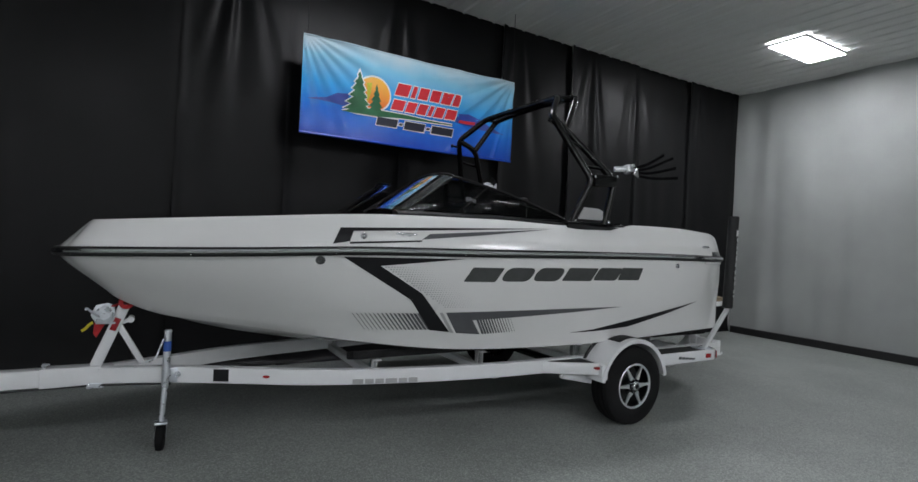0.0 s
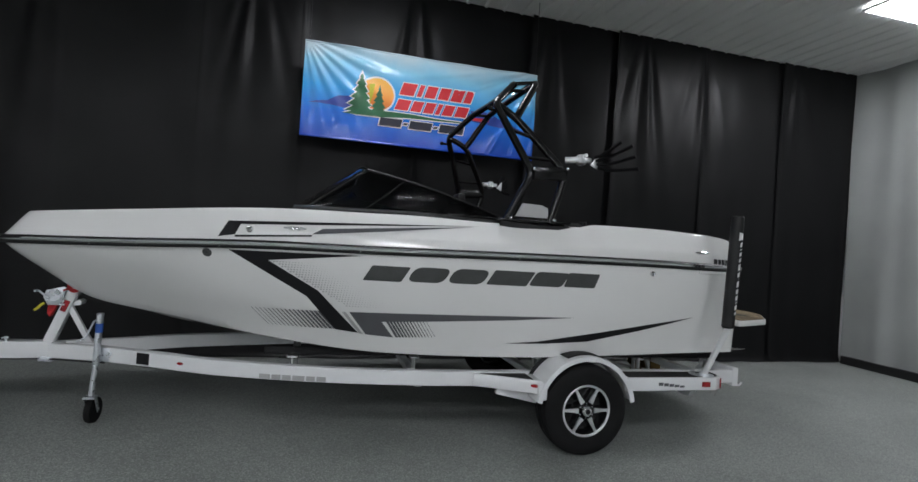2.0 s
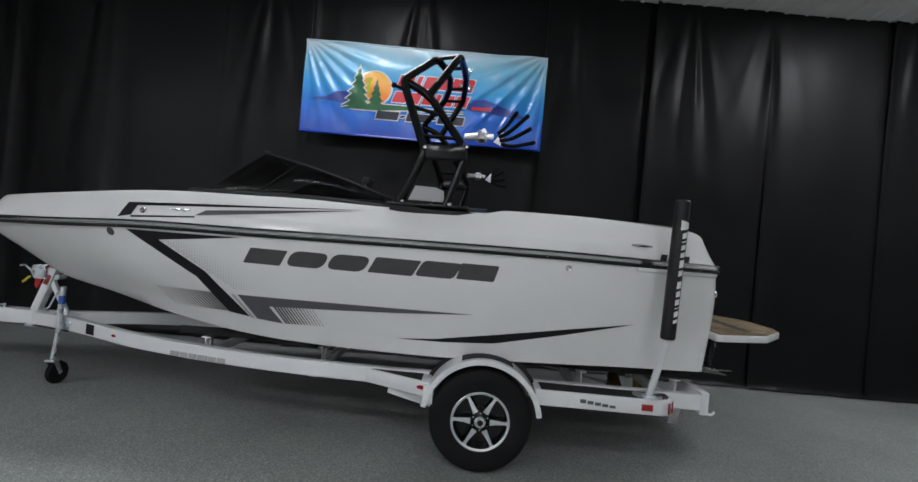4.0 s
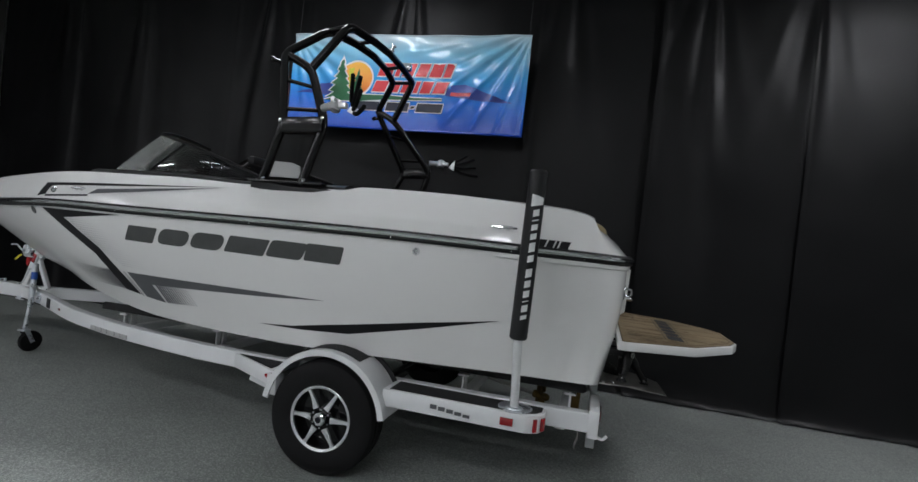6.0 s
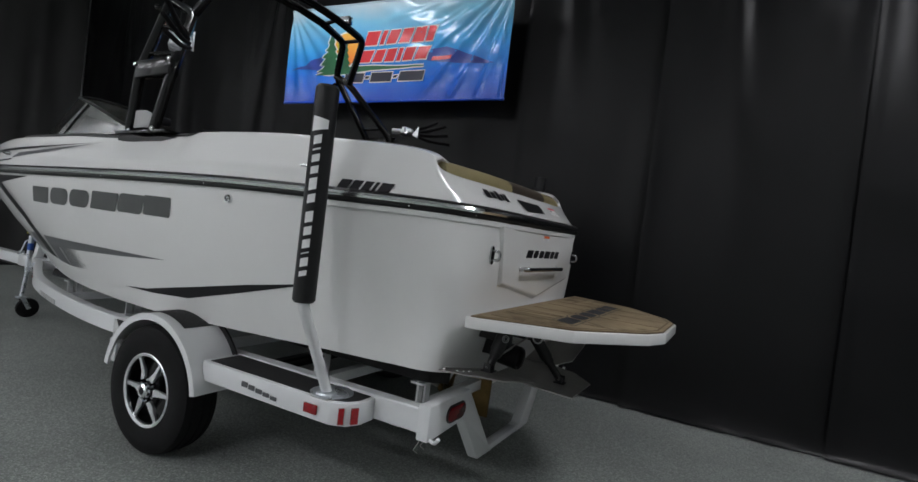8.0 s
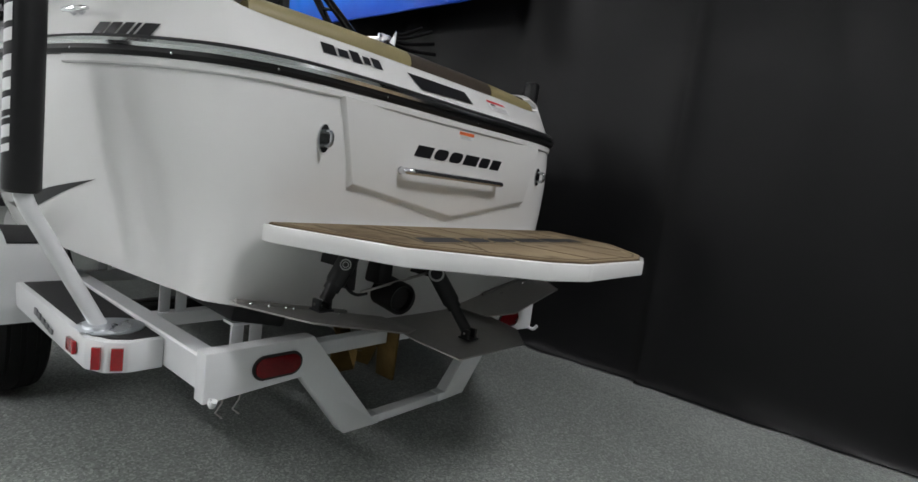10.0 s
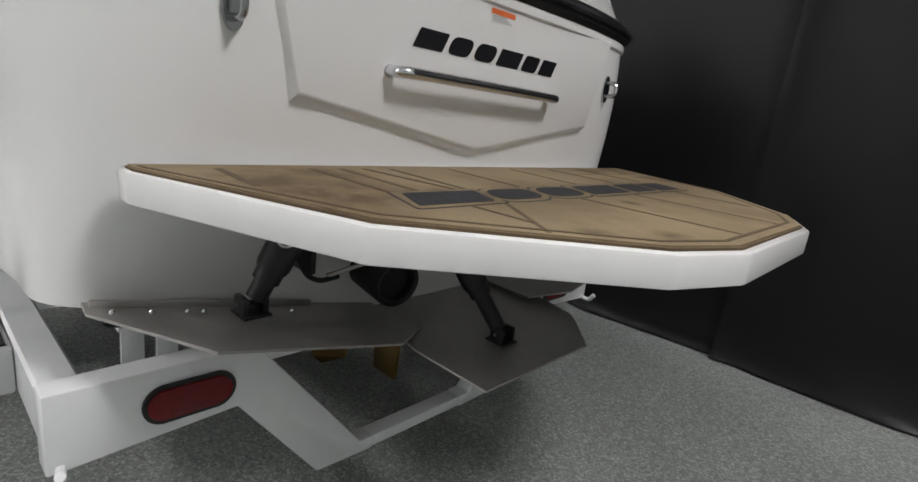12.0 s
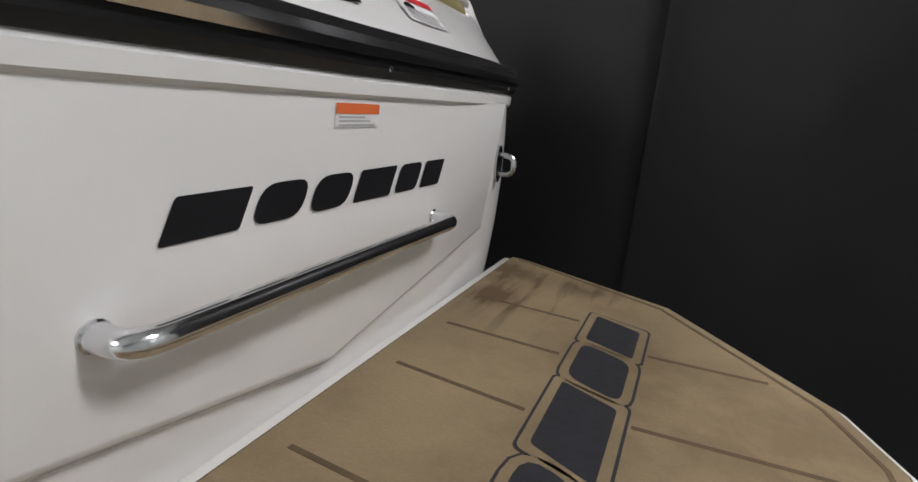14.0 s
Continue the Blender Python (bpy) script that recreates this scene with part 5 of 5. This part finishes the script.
part("post_brace", joined(beam((-3.93, 0, .85), (-3.775, 0, .565), 0.04, 0.04, 0.005, up=(1, 0, 0)), beam((-3.94, 0, .86), (-3.865, 0, .89), 0.03, 0.03, 0.004), tube([(-3.86, -0.045, .892), (-3.86, 0.045, .892)], 0.022, 12), tube([(-3.80, -0.06, .57), (-3.72, -0.06, .575)], 0.012, 8)), TRAILER_WHITE, trailer, "white brace")
part("post_reflector", beam((-3.967, -0.043, .82), (-3.935, -0.043, .905), 0.01, 0.04, 0.002, up=(1, 0, 0)), RED_LENS, trailer, "red reflector")
winch_frame = [(-4.065, .875), (-3.985, .875), (-3.955, .93), (-3.965, .985), (-4.005, 1.0), (-4.075, .985), (-4.095, .93)]
winch = part("winch", joined(*[plate([(x, y, z) for x, z in winch_frame], (0, 1, 0), 0.004, 0.001) for y in (-0.062, 0.056)], revolve([(-0.056, 0.034), (0.056, 0.034)], (-4.03, 0, .935), (0, 1, 0), 20), box(-4.065, -3.95, -0.06, 0.06, .868, .88, 0.003)), ZINC, trailer, "galvanised hand winch")
part("winch_gear", revolve([(-0.072, 0.0), (-0.072, 0.045), (-0.068, 0.05), (-0.064, 0.05), (-0.064, 0.0)], (-4.02, 0, .945), (0, 1, 0), 28), ZINC, winch)
for bx, bz in ((-4.06, .9), (-3.98, .965), (-4.05, .97)):
    part("winch_bolt", revolve([(-0.072, 0.0), (-0.072, 0.006), (-0.062, 0.008)], (bx, 0, bz), (0, 1, 0), 8), CHROME, winch)
part("winch_handle", joined(tube(rounded([(-4.05, -0.06, .925), (-4.05, -0.085, .925), (-4.115, -0.095, .985), (-4.115, -0.15, .985)], 0.015), 0.008, 8)), ZINC, winch)
part("winch_strap", beam((-4.0, 0, .97), (-3.88, 0, 1.03), 0.05, 0.012, 0.002), RED_STRAP, winch, "red webbing strap")
part("winch_strap", plate([(-4.075, -0.025, .872), (-4.01, -0.025, .87), (-4.06, -0.025, .77), (-4.08, -0.025, .8)], (0, 1, 0), 0.05, 0.003), RED_STRAP, winch, "red webbing strap")
part("bow_stop", revolve([(-0.06, 0.02), (-0.06, 0.05), (-0.02, 0.04), (0.02, 0.04), (0.06, 0.05), (0.06, 0.02)], (-3.89, 0, 1.02), (0, 1, 0), 20), RED_STRAP, trailer, "red rubber bow roller")
part("safety_strap", joined(sweep([(-4.08, -0.07, .885), (-4.1, -0.08, .87), (-4.12, -0.085, .845), (-4.14, -0.085, .83)], [(-0.009, -0.002), (0.009, -0.002), (0.009, 0.002), (-0.009, 0.002)], up=(0, 1, 0.3))), YELLOW, winch, "yellow strap end")
jack = part("tongue_jack", joined(tube([(-3.63, -0.255, .835), (-3.635, -0.265, .45)], 0.024, 18), tube([(-3.635, -0.265, .46), (-3.648, -0.285, .225)], 0.0195, 18), revolve([(0, 0.026), (0.012, 0.026), (0.018, 0.018), (0.018, 0)], (-3.63, -0.255, .83), (0, 0, 1), 18)), ZINC, trailer, "zinc tongue jack")
part("jack_label", revolve([(0, 0.0262), (0.07, 0.0262)], (-3.631, -0.257, .70), (0, 0, 1), 18), BLUE_LABEL, jack, "blue label")
part("jack_handle", tube(rounded([(-3.63, -0.25, .80), (-3.655, -0.29, .795), (-3.70, -0.31, .665), (-3.76, -0.31, .64)], 0.02), 0.007, 8), ZINC, jack)
part("jack_bracket", joined(box(-3.62, -3.52, -0.235, -0.205, .47, .575, 0.005), tube([(-3.56, -0.26, .53), (-3.56, -0.2, .53)], 0.02, 12)), ZINC, jack)
part("caster_fork", joined(box(-3.69, -3.61, -0.325, -0.25, .205, .222, 0.004), *[plate([(x, -0.31, .215), (x, -0.265, .215), (x, -0.205, .1), (x, -0.24, .085)], (1, 0, 0), 0.004) for x in (-3.687, -3.615)]), ZINC, jack)
part("caster_wheel", revolve([(-0.028, 0.02), (-0.028, 0.075), (-0.022, 0.095), (0, 0.1), (0.022, 0.095), (0.028, 0.075), (0.028, 0.02)], (-3.648, -0.225, .1), (1, -0.12, 0), 32), RUBBER, jack, "black caster wheel")


def side_plate(name, x, z, w, h, mat, label, r=0.0):
    run = spline(RUN, np.linspace(0, len(RUN) - 1, 200))
    y0, y1 = (-float(np.interp(v, run[:, 0], run[:, 1])) for v in (x - w / 2, x + w / 2))
    a, b = Vector((x - w / 2, y0 - 0.037, z)), Vector((x + w / 2, y1 - 0.037, z))
    d = (b - a).normalized()
    c = (a + b) / 2
    pts = []
    k = 16 if r else 4
    for i in range(k):
        t = 2 * math.pi * (i + (0 if r else 0.5)) / k
        cx, cz = (math.cos(t), math.sin(t)) if r else (math.copysign(1, math.cos(t)), math.copysign(1, math.sin(t)))
        pts.append(c + d * cx * w / 2 + Vector((0, 0, cz * h / 2)))
    n = d.cross(Vector((0, 0, 1)))
    part(name, plate(pts, n if n.y < 0 else -n, 0.006), mat, trailer, label)


side_plate("label_plate", -3.29, .525, .105, .085, DECAL_BLACK, "black square label")
side_plate("marker_light", -3.005, .52, .05, .022, RED_LENS, "small red marker light", 1)
x = -2.43
for w in (0.09, 0.075, 0.075, 0.1, 0.075, 0.08):
    side_plate("logo_block", x + w / 2, .478, w - 0.012, .034, DECAL_PALE, "pale grey block")
    x += w

HUB, ARCH = 0.35, 0.353


def wheel(s):
    ax = (0, s, 0)
    c = (0, s * 1.095, HUB)
    w = part("wheel", revolve([(-0.09, 0.2), (0.095, 0.198), (0.098, 0.192), (0.085, 0.178), (0.03, 0.17), (0.03, 0.06), (0.055, 0.06), (0.06, 0.0)], c, ax, 56), FRAME_BLACK, trailer, "black alloy wheel barrel")
    prof = [(-0.095, 0.188), (-0.107, 0.215), (-0.112, 0.26), (-0.105, 0.305), (-0.09, 0.325), (-0.06, 0.3335), (-0.058, 0.328), (-0.045, 0.328), (-0.043, 0.335), (-0.012, 0.336), (-0.01, 0.329), (0.01, 0.329), (0.012, 0.336), (0.043, 0.335), (0.045, 0.328), (0.058, 0.328), (0.06, 0.3335), (0.09, 0.325), (0.105, 0.305), (0.112, 0.26), (0.107, 0.215), (0.097, 0.188)]
    part("tyre", revolve([(d, r * 1.042) for d, r in prof], c, ax, 72), RUBBER, w, "black ribbed tyre")
    part("rim_lip", revolve([(0.088, 0.19), (0.1, 0.2), (0.103, 0.196), (0.098, 0.183), (0.088, 0.184)], c, ax, 56), ALLOY, w, "machined rim lip")
    for k in range(6):
        a = math.radians(60 * k)
        d, e = Vector((math.cos(a), 0, math.sin(a))), Vector((-math.sin(a), 0, math.cos(a)))
        o = Vector(c) + Vector((0, s * 0.075, 0))
        pts = [o + d * 0.066 + e * 0.02 + Vector((0, s * 0.01, 0)), o + d * 0.066 - e * 0.02 + Vector((0, s * 0.01, 0)), o + d * 0.11 - e * 0.0135, o + d * 0.17 - e * 0.009, o + d * 0.185 - e * 0.017, o + d * 0.187, o + d * 0.185 + e * 0.017, o + d * 0.17 + e * 0.009, o + d * 0.11 + e * 0.0135]
        part("spoke", plate(pts, (0, s, 0), 0.016, 0.003), ALLOY, w)
        b = math.radians(30 + 60 * k)
        q = Vector(c) + Vector((0.057 * math.cos(b), s * 0.07, 0.057 * math.sin(b)))
        part("wheel_nut", revolve([(0, 0.009), (0.022, 0.009), (0.027, 0.005), (0.027, 0)], q, ax, 6), CHROME, w)
    part("hub_cap", revolve([(0.05, 0.044), (0.1, 0.043), (0.116, 0.039), (0.123, 0.03), (0.121, 0.0)], c, ax, 28), CHROME, w, "polished hub cap")
    part("hub_cap_emblem", revolve([(0.122, 0.02), (0.124, 0.018), (0.124, 0.0)], c, ax, 20), DECAL_BLACK, w)


for s in (-1, 1):
    wheel(s)
    arc = [math.radians(a) for a in np.linspace(171, 9, 40)]
    outer = [(0.405 * math.cos(a), 0, ARCH + 0.405 * math.sin(a)) for a in arc]
    fend = part("fender", joined(
        sweep([(x, s * 1.065, z) for x, y, z in outer], [(-0.004, -0.135), (0.004, -0.135), (0.007, -0.13), (0.007, 0.13), (0.004, 0.135), (-0.004, 0.135)], up=(0, 1, 0)),
        sweep([(x * 0.985, s * 1.193, ARCH + (z - ARCH) * 0.985) for x, y, z in outer], [(-0.022, -0.006), (0.014, -0.006), (0.014, 0.006), (-0.022, 0.006)], up=(0, 1, 0))), TRAILER_WHITE, trailer, "white rounded wheel fender", 30)
    pad = [math.radians(a) for a in np.linspace(112, 62, 14)]
    part("fender_pad", sweep([(0.416 * math.cos(a), s * 1.05, ARCH + 0.416 * math.sin(a)) for a in pad], [(-0.002, -0.09), (0.002, -0.09), (0.002, 0.09), (-0.002, 0.09)], up=(0, 1, 0)), GRIP_BLACK, fend, "black grip pad")
    guard = [math.radians(a) for a in np.linspace(165, 15, 30)]
    part("fender_guard", sweep([(0.43 * math.cos(a), s * 0.935, ARCH + 0.43 * math.sin(a)) for a in guard], [(-0.02, -0.006), (0.01, -0.006), (0.01, 0.006), (-0.02, 0.006)], up=(0, 1, 0)), TRIM_BLACK, fend, "black rubber guard")
    # front step
    part("front_step", joined(plate([(-0.84, s * 0.925, .47), (-0.36, s * 1.165, .47), (-0.36, s * 0.925, .47)], (0, 0, 1), 0.098, 0.006), box(-0.40, -0.33, min(s * 1.185, s * 0.95), max(s * 1.185, s * 0.95), .43, .56, 0.006)), TRAILER_WHITE, trailer, "white triangular step")
    part("step_pad", plate([(-0.79, s * 0.935, .569), (-0.42, s * 1.115, .569), (-0.42, s * 0.935, .569)], (0, 0, 1), 0.003), GRIP_BLACK, trailer, "black grip pad")
    part("marker_light", plate([(-0.415 + 0.03 * math.cos(a), s * (1.138 + 0.013 * math.cos(a)), .53 + 0.013 * math.sin(a)) for a in [2 * math.pi * i / 16 for i in range(16)]], (-0.4, s, 0), 0.012), RED_LENS, trailer, "small red marker light")
    # rear step
    plan = [(0.36, 0.925), (0.36, 1.135), (1.22, 1.125), (1.29, 1.09), (1.32, 1.03), (1.32, 0.925)]
    part("rear_step", plate([(x, s * y, .482) for x, y in plan], (0, 0, 1), 0.104, 0.008), TRAILER_WHITE, trailer, "white rear step")
    part("step_pad", plate([(x, s * y, .587) for x, y in [(0.40, 0.935), (0.40, 1.115), (1.2, 1.105), (1.27, 1.07), (1.3, 1.02), (1.3, 0.935)]], (0, 0, 1), 0.003), GRIP_BLACK, trailer, "black grip pad")
    part("marker_light", box(1.08, 1.155, min(s * 1.127, s * 1.14), max(s * 1.127, s * 1.14), .512, .555, 0.003), RED_LENS, trailer, "red side light")
    for q, wd in (((1.272, 1.106), 0.018), ((1.31, 1.06), 0.024)):
        d = Vector((0.62, -0.78 * s, 0)) if wd < 0.02 else Vector((0.45, -0.89 * s, 0))
        c = Vector((q[0], s * q[1], .532))
        n = Vector((d.y * -s, d.x * s, 0)) * s
        part("marker_light", plate([c - d * wd * 0.7 - Vector((0, 0, .036)), c + d * wd * 0.7 - Vector((0, 0, .036)), c + d * wd * 0.7 + Vector((0, 0, .036)), c - d * wd * 0.7 + Vector((0, 0, .036))], (abs(n.x), s * abs(n.y), 0), 0.009), RED_LENS, trailer, "red corner light")
    part("maker_badge", joined(*[box(0.665 + 0.05 * k, 0.705 + 0.05 * k, min(s * 1.132, s * 1.1365), max(s * 1.132, s * 1.1365), .525 - 0.004 * k, .55 - 0.006 * k) for k in range(5)]), DECAL_GREY, trailer, "dark grey badge bars")
    # tail lamp board and drop bar
    tb = part("tail_board", plate([(1.56, s * 0.93, .46), (1.56, s * 0.93, .62), (1.56, s * 0.547, .622), (1.56, s * 0.228, .24), (1.56, s * 0.185, .24), (1.56, s * 0.185, .2), (1.56, s * 0.366, .206), (1.56, s * 0.585, .48)], (1, 0, 0), 0.06, 0.005), TRAILER_WHITE, trailer, "white tail lamp board running into the drop bar", 25)
    oval = lambda g: [(1.622, s * 0.686 + (0.05 * math.copysign(1, math.cos(a)) if abs(math.cos(a)) > 0.01 else 0) + (0.036 + g) * math.cos(a), .543 + (0.036 + g) * math.sin(a)) for a in [2 * math.pi * (i + 0.5) / 24 for i in range(24)]]
    part("lamp_gasket", plate(oval(0.006), (1, 0, 0), 0.006), TRIM_BLACK, tb, "black rubber gasket")
    part("tail_lamp", plate(oval(-0.003), (1, 0, 0), 0.011, 0.002), DARK_RED_LENS, tb, "dark red oval tail lamp")
    part("tie_hook", tube(rounded([(1.60, s * 0.905, .475), (1.65, s * 0.915, .462), (1.67, s * 0.918, .49)], 0.015), 0.009, 8), TRAILER_WHITE, trailer, "small tie-down hook")
    part("bunk", beam((-2.4, s * 0.5, .635), (1.53, s * 0.71, .69), 0.2, 0.06, 0.012, up=(0, -s * 0.22, 1)), CARPET, trailer, "black carpeted bunk")
    for bx in (-2.2, -1.25, -.2, .75, 1.44):
        f = (bx + 2.4) / 3.93
        by, bz = 0.5 + 0.21 * f, .605 + 0.055 * f
        part("bunk_bracket", joined(*[beam((bx, s * (by + o), .49), (bx, s * (by + o), bz + o * 0.2), 0.045, 0.012, 0.002, up=(1, 0, 0)) for o in (-0.035, 0.035)], box(bx - 0.035, bx + 0.035, min(s * (by - 0.07), s * (by + 0.07)), max(s * (by - 0.07), s * (by + 0.07)), bz - 0.012, bz, 0.002)), TRAILER_WHITE, trailer, "white bunk bracket")
    # guide pole
    gp = part("guide_pole", joined(tube(rounded([(1.145, s * 1.065, .6), (1.153, s * 1.285, 1.02), (1.156, s * 1.288, 1.2)], 0.04), 0.024, 16)), TRAILER_WHITE, trailer, "white guide pole")
    part("pole_flange", joined(revolve([(0, 0.1), (0.004, 0.1), (0.006, 0.09), (0.006, 0.02)], (1.145, s * 1.03, .59), (0, 0, 1), 28), revolve([(0.004, 0.05), (0.014, 0.046), (0.018, 0.03), (0.018, 0.02)], (1.145, s * 1.066, .59), (0, 0, 1), 24)), ZINC, gp, "dull metal foot plate")
    part("guide_sleeve", tube([(1.153, s * 1.285, 1.03), (1.153, s * 1.285, 1.04), (1.169, s * 1.298, 1.922), (1.169, s * 1.298, 1.932)], [0.04, 0.048, 0.048, 0.04], 20), TRIM_BLACK, gp, "black padded sleeve")

    def on_sleeve(a, b, s=s):
        f = (b - 0.99) / 0.955
        ang = math.radians(90 * s + 20) + a / 0.0495
        return Vector((1.152 + 0.017 * f + 0.0495 * math.cos(ang), s * (1.284 + 0.014 * f) + 0.0495 * math.sin(ang), b))

    part("sleeve_patch", fitted([(-0.03, 1.735), (0.04, 1.75), (0.04, 1.785), (-0.03, 1.80)], 0.012, on_sleeve), WHITE_PRINT, gp, "white patch")
    z = 1.72
    for h in (0.053, 0.025, 0.048, 0.048, 0.066, 0.053, -0.018, 0.062, 0.053, 0.053, 0.023, 0.053, 0.04):
        if h > 0:
            part("sleeve_block", fitted([(-0.014, z - h + 0.014), (0.019, z - h + 0.024), (0.019, z + 0.006), (-0.014, z - 0.004)], 0.012, on_sleeve), WHITE_PRINT, gp, "white block")
        z -= abs(h)

for s in (-1, 1):
    part("axle_arm", beam((-0.66, s * 0.96, .455), (-0.14, s * 0.99, .345), 0.05, 0.065, 0.006), TRAILER_WHITE, trailer, "white axle arm below the frame")
part("axle", joined(box(-0.04, 0.04, -0.98, 0.98, .30, .37, 0.008), *[beam((-0.1, s * 0.86, .35), (0.1, s * 0.86, .45), 0.06, 0.1, 0.006) for s in (-1, 1)]), FRAME_BLACK, trailer, "black axle beam")
for bx, hw, bz in ((-2.2, 0.66, .47), (-1.25, 0.83, .468), (-.2, 0.87, .475), (.75, 0.87, .48), (1.4, 0.87, .49)):
    part("cross_member", beam((bx, -hw, bz), (bx, hw, bz), 0.06, 0.06, 0.005), TRAILER_WHITE, trailer, "white cross member")
part("drop_bar", box(1.563, 1.617, -0.183, 0.183, .202, .238, 0.004), TRAILER_WHITE, trailer, "white low cross bar")
for q in (-0.8, -0.74):
    part("wire", tube([(1.5, q, .48), (1.51, q - 0.01, .40), (1.49, q - 0.02, .36), (1.5, q, .34)], 0.003, 6), STAINLESS, trailer, "loose wire")
